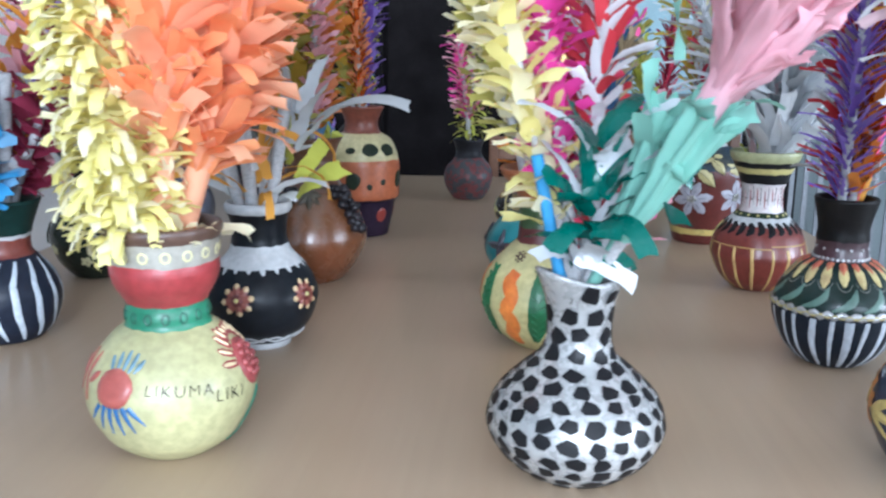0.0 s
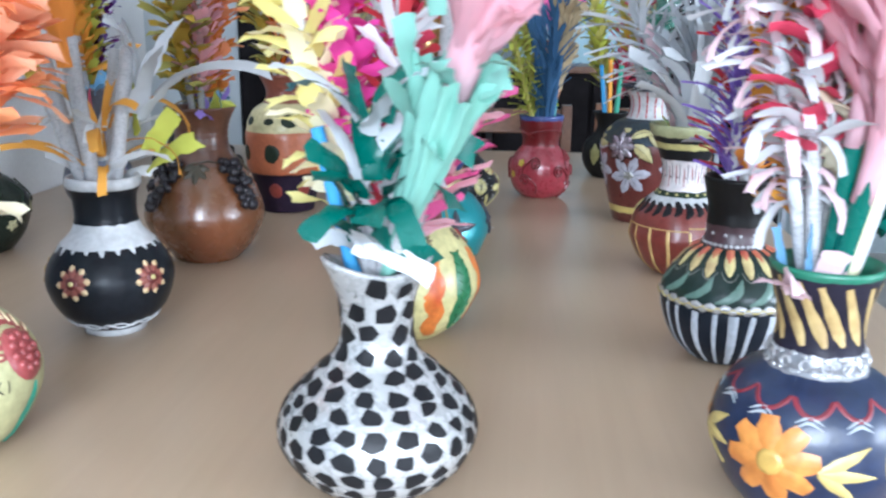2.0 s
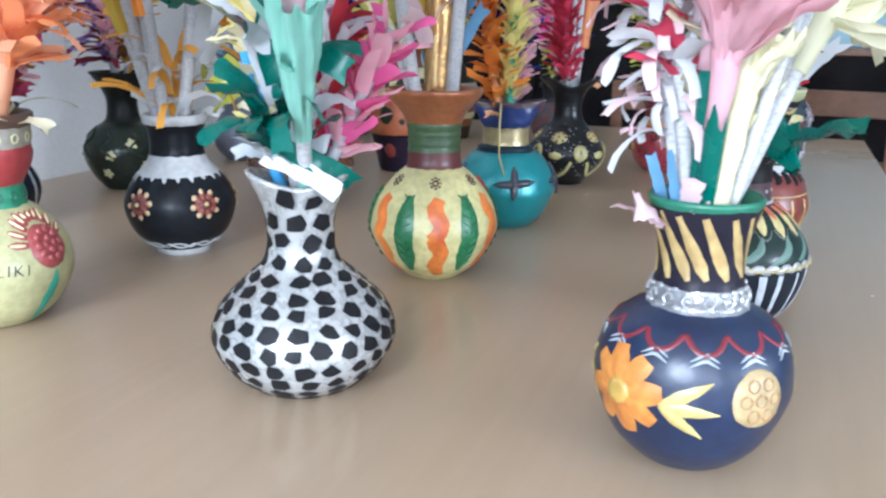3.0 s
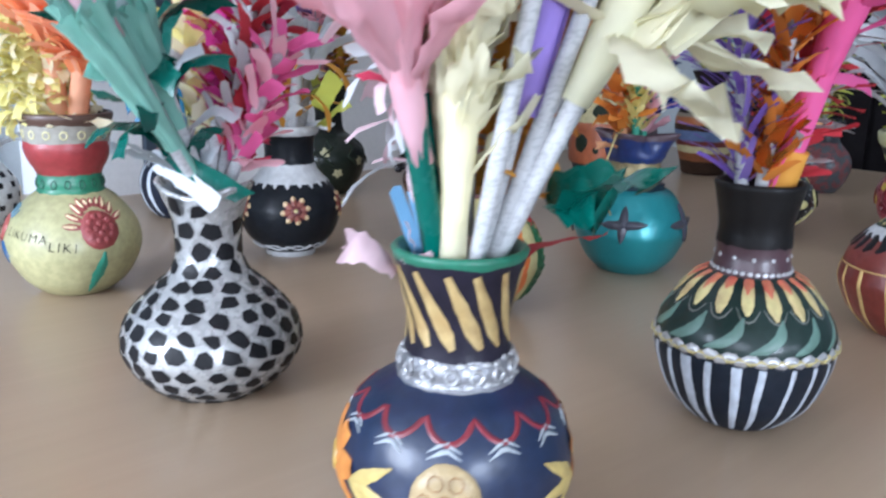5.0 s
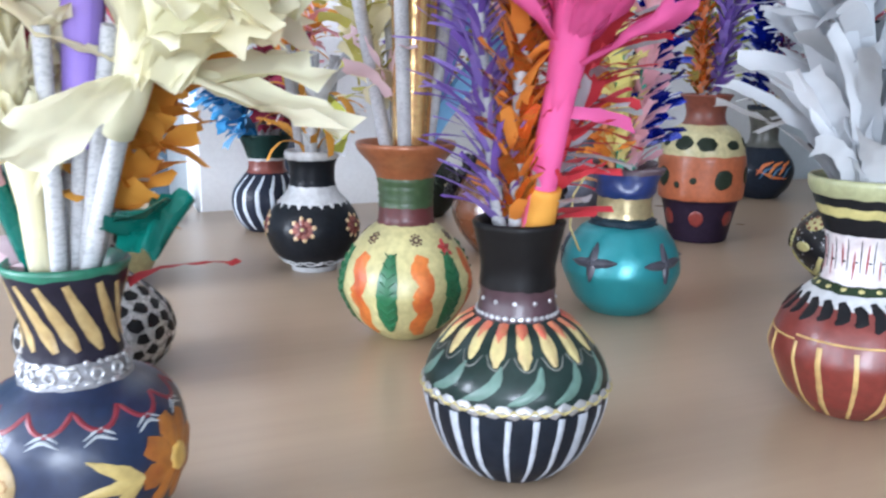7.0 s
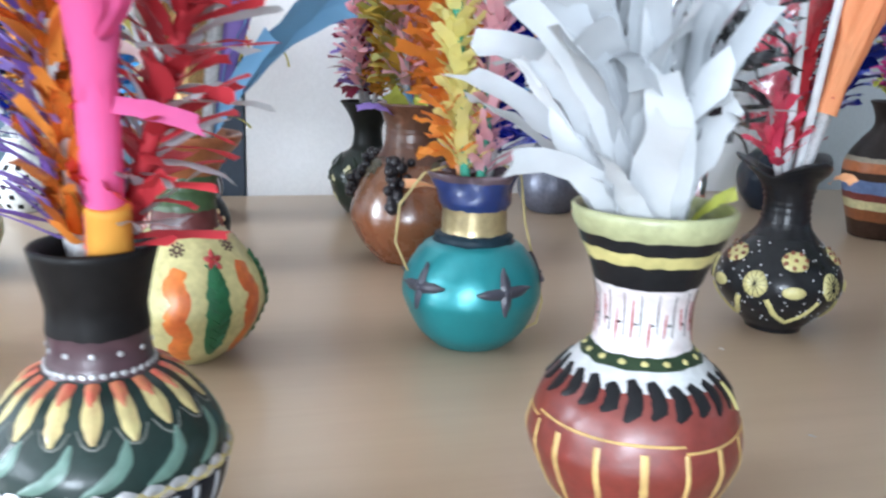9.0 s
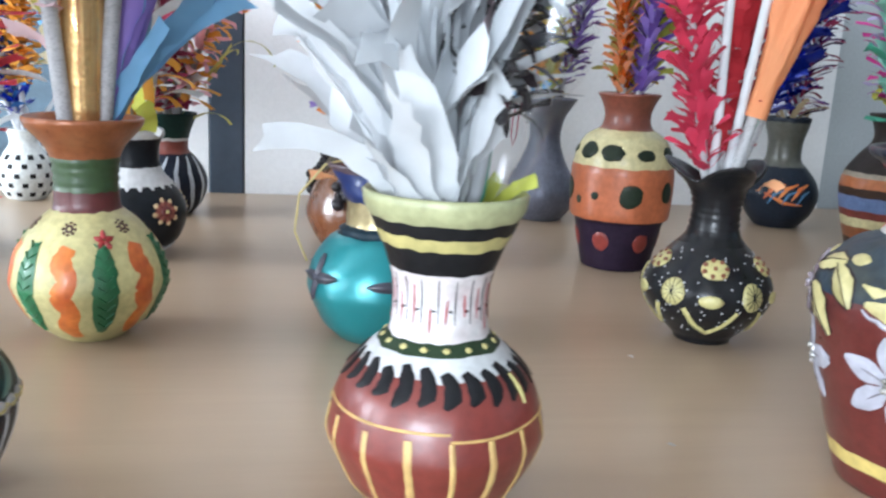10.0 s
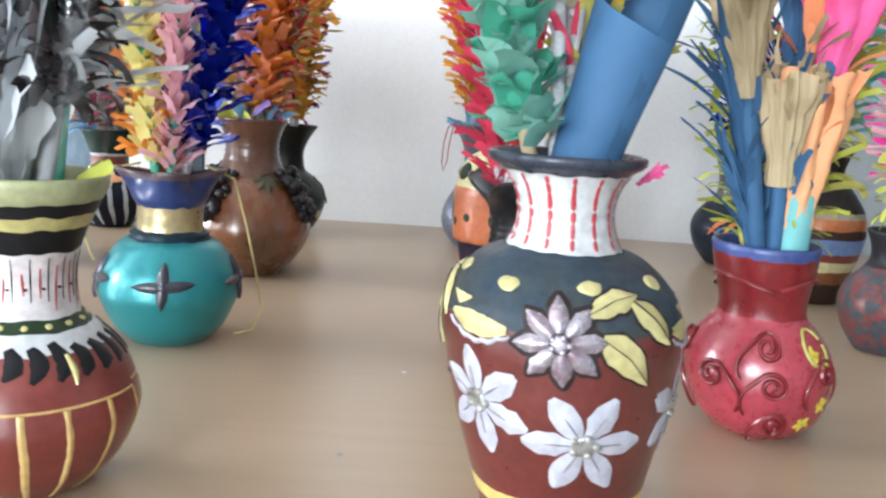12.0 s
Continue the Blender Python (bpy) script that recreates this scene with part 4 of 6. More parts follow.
build_black_daisy()


def build_grape():
    vase("K", 0.635, 1.63, [(52, 0), (58, 4), (84, 34), (102, 72), (101, 98), (88, 132), (66, 166), (50, 192), (45, 212), (46, 232), (54, 254), (61, 266)],
         [("body", 0, 170, CLAY, ""), ("neck", 170, 267, paint("brown_clay_neck", (0.13, 0.05, 0.025), rough=0.3, coat=0.4), "ribbed brown neck")], "glazed brown clay vase with black grape clusters")
    grape = paint("grape_black", (0.016, 0.013, 0.016), rough=0.28, coat=0.4)
    ob, p, _, _ = VASES["K"]
    ball = bmesh.new()
    bumps(ball, [Vector((0, 0, 0))], 0.0098, 12)
    GRAPE = bpy.data.meshes.new("grape")
    ball.to_mesh(GRAPE)
    ball.free()
    GRAPE.materials.append(grape)
    for a in (-27, 72, 165, -117):
        bm = bmesh.new()
        stroke(bm, p, [(a, 182), (a + 2, 150), (a, 118)], [3, 5, 2], 0.004)
        cluster = part("grape_cluster", bm, grape, ob, "glossy black modelled grapes")
        for i in range(26):
            w = 1 - i / 34
            c = p.point(math.radians(a + random.uniform(-17, 17) * w), p.at_z((176 - i * 2.9) / 1000), random.uniform(0.004, 0.020))
            one = new("grape", GRAPE)
            one.parent = cluster
            one.matrix_local = Matrix.Translation(c) @ Matrix.Scale(random.uniform(0.8, 1.15), 4)
    deco("K", "vine_leaves", paint("leaf_bronze", (0.075, 0.06, 0.03), bump=0.5), "", lambda bm, p: [stroke(bm, p, [(a, 172), (a + d, 150 + e)], [3, 16, 12, 2], 0.004) for a in (35, -80, 150) for d, e in ((0, -6), (14, 2), (-14, 2), (20, 16), (-20, 16))] + [stroke(bm, p, [(a - 30, 176), (a, 180), (a + 40, 170)], 3, 0.003) for a in (-60, 60, 170)])


build_grape()


def build_spotted():
    cream = paint("cream_spot_ground", (0.62, 0.55, 0.29))
    vase("L", 0.66, 2.07, [(57, 0), (60, 4), (70, 50), (78, 84), (86, 92), (88, 120), (88, 168), (84, 186), (82, 200), (68, 226), (47, 240), (41, 248), (39, 266), (46, 286), (54, 299)],
         [("body", 0, 90, paint("aubergine", (0.022, 0.012, 0.028), rough=0.45), "dark aubergine lower part"), ("belly", 90, 180, paint("terracotta_orange", (0.46, 0.125, 0.045)), "orange middle with dark spots"), ("shoulder", 180, 240, cream, "cream shoulder with dark spots"), ("neck", 240, 300, paint("terracotta", (0.22, 0.06, 0.035)), "terracotta flared neck")],
         "tall clay pot in aubergine, orange and cream with spots")
    deco("L", "dark_spots", paint("spot_green_black", (0.02, 0.03, 0.018)), "", lambda bm, p: [blot(bm, p, a, z, ru, rv, 14, 0.08, 0.0015) for a, z, ru, rv in
         ((-33, 205, 20, 15), (8, 203, 17, 10), (48, 205, 18, 12), (-100, 204, 12, 8), (-66, 206, 20, 15), (100, 204, 16, 12), (160, 204, 16, 12), (-140, 204, 14, 10), (-8, 135, 21, 20), (-48, 132, 7, 7), (-95, 136, 18, 20), (-70, 122, 7, 7), (40, 140, 16, 18), (95, 134, 14, 16), (150, 136, 18, 18), (-145, 134, 16, 18))])
    deco("L", "red_spots", paint("spot_red", (0.26, 0.035, 0.025)), "", lambda bm, p: [blot(bm, p, a, 52, 15, 17, 14, 0.08, 0.0015) for a in (-42, 15, 75, 140, -150, -95)])


build_spotted()


def build_medallion():
    def lip(th):
        return 0.016 * math.cos(3 * th + 0.4), 0.012 * math.cos(3 * th + 0.4)
    vase("M", 1.058, 2.055, [(36, 0), (38, 6), (50, 18), (75, 46), (83, 68), (76, 92), (54, 118), (36, 138), (31, 156), (31, 180), (38, 202), (52, 216), (58, 222)],
         [("body", 0, 130, paint("black_glaze", (0.012, 0.012, 0.014), rough=0.3, coat=0.35), ""), ("neck", 130, 223, paint("black_glaze", (0.012, 0.012, 0.014)), "ribbed black neck with petal lip")],
         "black clay vase with cream medallions and white specks", lip=(0.19, lip))
    cream = paint("medallion_cream", (0.58, 0.52, 0.22), bump=0.4)
    rust = paint("medallion_rust", (0.22, 0.07, 0.03))
    for k, a in enumerate(ring_of(5, -19)):
        deco("M", "medallion", cream, "", lambda bm, p, a=a: blot(bm, p, a, 107, 17, 15, 16, 0.04, 0.003))
        deco("M", "medallion_dots", rust, "", lambda bm, p, a=a: [blot(bm, p, a + 12 * math.cos(t), 107 + 8.5 * math.sin(t), 3.4, 3.2, 8, 0.1, 0.0044) for t in np.linspace(0, 6.28, 8)[:-1]] + [blot(bm, p, a, 107, 3, 3, 8, 0.1, 0.0044)])
        deco("M", "wheel", cream, "", lambda bm, p, a=a: blot(bm, p, a + 36, 76, 16, 18, 16, 0.04, 0.003))
        deco("M", "wheel_spokes", BLACK, "", lambda bm, p, a=a: [stroke(bm, p, [(a + 36, 76), (a + 36 + 10.5 * math.cos(t), 76 + 15 * math.sin(t))], 1.3, 0.0042) for t in np.linspace(0, 6.28, 13)[:-1]])
        deco("M", "oval", cream, "", lambda bm, p, a=a: blot(bm, p, a - 2, 70, 15, 8, 14, 0.05, 0.003))
        deco("M", "chevron", cream, "", lambda bm, p, a=a: stroke(bm, p, [(a - 25, 58), (a - 16, 34), (a - 2, 22), (a + 12, 34), (a + 22, 58)], [7, 8, 8, 8, 7], 0.003))
    deco("M", "white_specks", WHITE, "", lambda bm, p: [blot(bm, p, random.uniform(0, 360), random.uniform(20, 125), 1.3, 1.3, 6, 0.2, 0.0008) for _ in range(260)])


build_medallion()

vase("N", 0.23, 2.04, [(44, 0), (50, 4), (70, 30), (77, 58), (70, 92), (50, 130), (37, 168), (35, 196), (42, 228), (56, 252), (66, 267)],
     [("body", 0, 150, paint("pewter", (0.15, 0.16, 0.21), rough=0.35, metal=0.35, bump=0.6), ""), ("neck", 150, 268, paint("pewter", (0.15, 0.16, 0.21)), "")], "pewter grey-blue clay vase with flared neck")
vase("O", 0.22, 1.62, [(40, 0), (46, 4), (68, 32), (82, 72), (78, 100), (54, 128), (36, 142), (31, 160), (31, 185), (42, 212), (54, 230), (60, 238)],
     [("body", 0, 138, paint("green_black", (0.014, 0.020, 0.014), rough=0.3, bump=0.7, coat=0.3), ""), ("neck", 138, 239, paint("green_black_neck", (0.012, 0.014, 0.012)), "dark neck")], "dark green-black clay vase with small cream flowers")
deco("O", "cream_flowers", paint("small_cream", (0.50, 0.46, 0.26)), "", lambda bm, p: [daisy(bm, p, a, z, 5, 1, 11, 8, a) for a, z in ((-40, 100), (-80, 40), (-20, 55), (-70, 78), (20, 80), (70, 50), (130, 80), (-130, 60))])
deco("O", "relief_vines", paint("vine_dark", (0.02, 0.03, 0.018), bump=0.6), "", lambda bm, p: [stroke(bm, p, [(a, 126), (a + 12, 110), (a - 4, 92), (a + 16, 70)], [2, 8, 4, 7, 2], 0.004) for a in ring_of(9)])
vase("P", 0.265, 1.24, [(42, 0), (48, 4), (66, 26), (76, 62), (70, 92), (50, 120), (40, 132), (39, 150), (41, 158), (44, 170), (52, 192), (58, 206)],
     [("body", 0, 126, paint("ink_blue", (0.014, 0.018, 0.032)), ""), ("collar", 126, 152, paint("collar_rust", (0.20, 0.045, 0.03)), "rust red collar"), ("line", 152, 158, WHITE, "white line"), ("neck", 158, 207, paint("neck_pine", (0.010, 0.035, 0.03)), "dark green flared neck")],
     "dark blue vase with curved white stripes and red collar")
deco("P", "white_stripes", paint("stripe_ice", (0.52, 0.57, 0.63)), "", lambda bm, p: [stroke(bm, p, [(a + 6, 122), (a - 4, 92), (a - 2, 50), (a + 8, 8)], [4, 9, 10, 4], 0.001) for a in ring_of(15)])
vase("Q", 0.14, 0.92, [(34, 0), (40, 4), (54, 26), (60, 56), (54, 84), (38, 106), (30, 120), (32, 138), (38, 150)],
     [("body", 0, 112, paint("chalk_white", (0.72, 0.74, 0.72)), ""), ("neck", 112, 151, paint("chalk_white", (0.72, 0.74, 0.72)), "")], "small white vase with black chequer squares")
deco("Q", "black_squares", BLACK, "", lambda bm, p: [stroke(bm, p, [(a + 15 * (r % 2), z - 5), (a + 15 * (r % 2), z + 5)], 11, 0.001) for r, z in enumerate((16, 36, 56, 76, 94)) for a in ring_of(12)])
vase("R", 0.25, 2.6, [(44, 0), (50, 4), (74, 34), (86, 74), (78, 106), (54, 136), (40, 152), (37, 172), (39, 200), (46, 226), (50, 248)],
     [("body", 0, 140, paint("midnight", (0.014, 0.020, 0.032), rough=0.3), ""), ("neck", 140, 240, paint("bronze_neck", (0.10, 0.10, 0.08), rough=0.3), "bronze-grey neck"), ("rim", 240, 249, paint("midnight", (0.014, 0.02, 0.032)), "")], "midnight blue vase with orange bird and bronze neck")
deco("R", "orange_bird", ORANGE, "", lambda bm, p: [stroke(bm, p, [(a, 70), (a + 12, 96), (a + 30, 106)], [3, 10, 3], 0.001) for a in (-50, -30, -10)] + [stroke(bm, p, [(-50, 84), (-20, 64), (8, 60)], [2, 9, 2], 0.001)])
deco("R", "blue_feathers", paint("feather_blue", (0.05, 0.16, 0.30)), "", lambda bm, p: [stroke(bm, p, [(a, 60), (a + 10, 84), (a + 22, 92)], [2, 7, 2], 0.0014) for a in (-44, -24, -2, 60, 120)])
vase("S", 0.555, 2.65, [(54, 0), (58, 4), (66, 40), (80, 92), (86, 130), (80, 165), (58, 200), (40, 222), (36, 240), (42, 262), (50, 278)],
     [("body", 0, 38, paint("band_umber", (0.055, 0.03, 0.02)), ""), ("band_rust", 38, 62, paint("band_rust", (0.28, 0.09, 0.03)), ""), ("band_cream", 62, 80, CREAM, ""), ("band_red", 80, 95, paint("band_brick", (0.22, 0.04, 0.03)), ""), ("band_blue", 95, 122, paint("band_blue", (0.16, 0.24, 0.46)), "pale blue band"),
      ("band_dark", 122, 138, paint("band_umber", (0.055, 0.03, 0.02)), ""), ("band_orange", 138, 158, paint("band_orange", (0.50, 0.15, 0.04)), ""), ("band_sand", 158, 168, paint("band_sand", (0.36, 0.30, 0.22)), ""), ("shoulder", 168, 279, paint("shoulder_umber", (0.03, 0.022, 0.02)), "dark shoulder and neck")],
     "dark vase with rust, blue and cream horizontal bands")
vase("U", 0.89, 2.63, [(40, 0), (46, 4), (64, 30), (74, 66), (66, 96), (46, 120), (38, 136), (40, 156), (48, 176)],
     [("body", 0, 124, paint("mosaic_ground", (0.05, 0.055, 0.06), hard=True, second=(0.16, 0.05, 0.05), mix_scale=60), ""), ("neck", 124, 177, paint("mosaic_neck", (0.03, 0.03, 0.035)), "")], "dark mosaic-patterned clay vase")
vase("V", 1.435, 2.64, [(40, 0), (48, 4), (68, 32), (76, 66), (68, 98), (46, 122), (38, 140), (40, 160), (50, 182)],
     [("body", 0, 126, paint("jet", (0.012, 0.012, 0.012)), ""), ("neck", 126, 183, paint("jet", (0.012, 0.012, 0.012)), "")], "plain black clay vase with a yellow leaf")
deco("V", "yellow_leaves", paint("leaf_dull_yellow", (0.30, 0.28, 0.10)), "", lambda bm, p: [stroke(bm, p, [(a, 98), (a + 4, 70), (a, 40)], [4, 28, 26, 4], 0.001) for a in (-130, -60, 40)])


# ---------------------------------------------------------------- paper flowers
RND = random.Random(5)


def strip(bm, base, d, side, length, w, curl, segs=5, taper=0.7, mat=0, twist=0.0):
    """One cut paper strip, creased along its middle and torn at the end: starts at base along d, bends by curl radians about side."""
    d, side = d.normalized(), side.normalized()
    pos, rows = base.copy(), []
    bend = Matrix.Rotation(curl / segs, 3, side)
    wob = Matrix.Rotation(RND.uniform(-0.6, 0.6) / segs, 3, d.cross(side))
    crease = RND.uniform(-0.16, 0.16)
    for i in range(segs + 1):
        f = i / segs
        ww = w * (1 - (1 - taper) * f * f) * min(1.0, 0.85 + f) / 2 * RND.uniform(0.86, 1.1)
        s = Matrix.Rotation(twist * f, 3, d) @ side
        q = d.cross(s) * w
        tear = [d * w * RND.uniform(-0.3, 0.2) if i == segs else Vector((0, 0, 0)) for _ in range(3)]
        rows.append([bm.verts.new(pos + s * ww * k + q * (crease * (1 - abs(k)) + RND.uniform(-0.1, 0.1)) + tear[k + 1]) for k in (-1, 0, 1)])
        pos = pos + d * (length / segs)
        d = wob @ (bend @ d)
    for a, b in zip(rows, rows[1:]):
        for k in (0, 1):
            f = bm.faces.new((a[k], a[k + 1], b[k + 1], b[k]))
            f.material_index, f.smooth = mat, True


def axis_points(key, off, lean, length, sink=0.05, bow=0.0):
    """A stem: from inside the neck, through the mouth, leaning out."""
    _, p, x, y = VASES[key]
    z = TOP + p.top
    top = Vector((x + off[0], y + off[1], z))
    dirn = Vector((lean[0], lean[1], 1.0)).normalized()
    foot = Vector((x + off[0] * 0.3 - lean[0] * 0.02, y + off[1] * 0.3 - lean[1] * 0.02, z - sink))
    out = Vector((lean[0], lean[1], 0.0))
    pts = [foot]
    for f in np.linspace(0, 1, 7):
        pts.append(top + dirn * length * f + out * bow * length * f * f)
    return pts


def tube(bm, pts, r, seg=10, mat=0, r1=None, cap=True):
    rows = []
    r1 = r if r1 is None else r1
    for i, p in enumerate(pts):
        a, b = pts[max(i - 1, 0)], pts[min(i + 1, len(pts) - 1)]
        t = (b - a).normalized()
        u = (Vector((1, 0, 0)) - t * t.x).normalized()
        w = t.cross(u)
        rr = r + (r1 - r) * i / (len(pts) - 1)
        rows.append([bm.verts.new(p + (u * math.cos(k * 2 * math.pi / seg) + w * math.sin(k * 2 * math.pi / seg)) * rr) for k in range(seg)])
    for a, b in zip(rows, rows[1:]):
        for k in range(seg):
            f = bm.faces.new((a[k], a[(k + 1) % seg], b[(k + 1) % seg], b[k]))
            f.smooth, f.material_index = True, mat
    if cap:
        bm.faces.new(rows[-1]).material_index = mat
        bm.faces.new(list(reversed(rows[0]))).material_index = mat


def along(pts, f):
    """Point and tangent at a fraction of the stem above the mouth."""
    q = pts[1:]
    s = f * (len(q) - 1)
    i = min(int(s), len(q) - 2)
    return q[i].lerp(q[i + 1], s - i), (q[i + 1] - q[i]).normalized()


def flower(key, label, name="paper_flower"):
    _, p, x, y = VASES[key]
    label = label if len(label.split()) > 4 else label + " in a clay vase"
    ob = thing(name, x, y, TOP + p.top - 0.05, label, "paper flower", "paper flowers in the vases")
    return ob


def place(name, bm, mats, ob, label=""):
    bmesh.ops.translate(bm, vec=-ob.matrix_world.translation, verts=bm.verts)
    return part(name, bm, mats, ob, label)


def stem_part(ob, pts, mat, r=0.005, end=1.0):
    n = max(2, int(round(1 + (len(pts) - 1) * end)))
    bm = bmesh.new()
    tube(bm, pts[:n], r)
    place("stem", bm, P[mat], ob)


def brush(key, colors, lean, off=(0, 0), length=0.34, sl=0.05, w=0.011, n=150, up=50, curl=0.5, start=0.0, stem="news", sr=0.006, label="", taper=0.75, bow=0.06, fall=0.0, twirl=0.9):
    """A stick wound with fringed paper."""
    cols = colors.split()
    pts = axis_points(key, off, lean, length, bow=bow)
    ob = flower(key, label or f"{cols[0]} fringed paper stalk in a vase")
    stem_part(ob, pts, stem, sr)
    for ci, c in enumerate(cols):
        bm = bmesh.new()
        for i in range(ci, n, len(cols)):
            f = start + (1 - start) * (i + RND.random()) / n
            base, t = along(pts, f)
            a = i * 2.39996 + RND.uniform(-0.3, 0.3)
            u = t.orthogonal().normalized()
            rad = Matrix.Rotation(a, 3, t) @ u
            e = math.radians(up + RND.uniform(-18, 18))
            d = rad * math.cos(e) + t * math.sin(e)
            side = t.cross(rad)
            strip(bm, base + rad * sr, d, side, sl * RND.uniform(0.65, 1.2), w * RND.uniform(0.7, 1.25), curl * RND.uniform(0.1, 1.8) + fall, taper=taper, twist=RND.uniform(-twirl, twirl))
        tagged(place("fringe", bm, P[c], ob), kind="stuff")
    return ob


def tulip(key, color, lean, off=(0, 0), length=0.32, start=0.2, r0=0.010, r1=0.055, folds=9, fringe=16, fl=0.09, fw=0.02, stem="news", sr=0.0065, label="", second="", bow=0.06, wrap=0.25):
    """A crumpled tissue cone on a rolled stick, its top cut into broad strips."""
    pts = axis_points(key, off, lean, length, bow=bow)
    ob = flower(key, label or f"{color} crumpled tissue paper flower on a stick")
    stem_part(ob, pts, stem, sr, 0.7)
    bm = bmesh.new()
    seg, rings = 60, 18
    ph = RND.uniform(0, 6)
    sd = RND.uniform(0, 50)
    rows = []
    for i in range(rings + 1):
        f = i / rings
        c, t = along(pts, start + (0.8 - start) * f)
        g = 0 if f < wrap else ((f - wrap) / (1 - wrap))
        rr = r0 + (r1 - r0) * g ** 0.8
        u = t.orthogonal().normalized()
        row = []
        for k in range(seg):
            a = 2 * math.pi * k / seg
            fold = 1 + (0.06 + 0.22 * g) * math.sin(folds * a + ph + 2.2 * f) + (0.10 + 0.25 * g) * noise.noise(Vector((math.cos(a) * 2 + sd, math.sin(a) * 2, f * 4))) + 0.13 * noise.noise(Vector((math.cos(a) * 7 + sd, math.sin(a) * 7, f * 16)))
            row.append(bm.verts.new(c + (Matrix.Rotation(a, 3, t) @ u) * rr * fold + t * (0.012 * g * noise.noise(Vector((a * 3, f * 5, sd))))))
        rows.append(row)
    for a, b in zip(rows, rows[1:]):
        for k in range(seg):
            bm.faces.new((a[k], a[(k + 1) % seg], b[(k + 1) % seg], b[k])).smooth = True
    place("cone", bm, P[color], ob)
    if fringe:
        c, t = along(pts, 0.78)
        u = t.orthogonal().normalized()
        for k in range(fringe):
            a = 2 * math.pi * k / fringe + RND.uniform(-0.2, 0.2)
            rad = Matrix.Rotation(a, 3, t) @ u
            h = RND.uniform(start + 0.5 * (0.8 - start), 0.95)
            q, _ = along(pts, h)
            g = min(1.0, max(0.25, (h - start) / (0.8 - start))) * RND.uniform(0.75, 1.1)
            e = math.radians(RND.uniform(48, 85))
            bm = bmesh.new()
            strip(bm, q + rad * r1 * 0.8 * g, rad * math.cos(e) + t * math.sin(e), t.cross(rad), fl * RND.uniform(0.6, 1.3), fw * RND.uniform(0.6, 1.3), RND.uniform(-0.6, 0.9), segs=5, taper=0.9, twist=RND.uniform(-1.2, 1.2))
            place("petal_strip", bm, P[second or color], ob)
    return ob


def petals(key, color, lean, off=(0, 0), length=0.36, start=0.35, n=18, pw=0.05, pl=0.12, flare=35, stem="news", sr=0.007, label="", second="", bow=0.06, curl=0.5, wrap=0.012):
    """Broad crumpled tissue sheets gathered on a rolled stick, flaring upwards, with torn upper edges."""
    pts = axis_points(key, off, lean, length, bow=bow)
    ob = flower(key, label or f"{color} crumpled tissue paper flower on a stick")
    stem_part(ob, pts, stem, sr, 0.75)
    bm = bmesh.new()
    tube(bm, [along(pts, start - 0.10 + f * 0.3)[0] for f in np.linspace(0, 1, 7)], wrap * 0.8, 14, r1=wrap * 1.5)
    for v in bm.verts:
        v.co += Vector((noise.noise(v.co * 90), noise.noise(v.co * 90 + Vector((9, 0, 0))), 0)) * 0.003
    place("gathered_base", bm, P[color], ob)
    rows, cols = 8, 8
    for k in range(n):
        h = start + (0.82 - start) * (k / n) ** 1.15
        c, t = along(pts, h)
        u = t.orthogonal().normalized()
        rad = Matrix.Rotation(k * 2.39996 + RND.uniform(-0.3, 0.3), 3, t) @ u
        side = t.cross(rad)
        e = math.radians(flare * RND.uniform(0.1, 1.15))
        d = (t * math.cos(e) + rad * math.sin(e)).normalized()
        bend = Matrix.Rotation(curl * RND.uniform(-0.6, 1.0) / rows, 3, side)
        w, l, sd = pw * RND.uniform(0.75, 1.25), pl * RND.uniform(0.75, 1.2), RND.uniform(0, 90)
        teeth = [RND.uniform(-0.26, 0.06) for _ in range(cols + 1)]
        roll = RND.uniform(-0.5, 0.3)
        pos, grid = c + rad * wrap * 0.6, []
        bm = bmesh.new()
        for i in range(rows + 1):
            f = i / rows
            ww = w * (0.22 + 0.78 * min(1.0, f * 1.7) ** 0.8)
            nrm = side.cross(d)
            line = []
            for j in range(cols + 1):
                x = 2 * j / cols - 1
                pleat = 0.09 * math.sin(j * 2.6 + sd) * (0.3 + f) + roll * x * x * f
                crumple = 0.42 * noise.noise(Vector((x * 1.4 + sd, f * 3.2, sd))) * f + 0.16 * noise.noise(Vector((x * 4 + sd, f * 9, 3)))
                tear = d * l * teeth[j] * f ** 4
                line.append(bm.verts.new(pos + side * ww * 0.5 * x + nrm * w * (pleat + crumple) - rad * ww * 0.20 * x * x + tear))
            grid.append(line)
            pos = pos + d * (l / rows)
            d = bend @ d
        for a, b in zip(grid, grid[1:]):
            for j in range(cols):
                bm.faces.new((a[j], a[j + 1], b[j + 1], b[j])).smooth = True
        place("petal", bm, P[second if second and k % 3 == 1 else color], ob)
    return ob


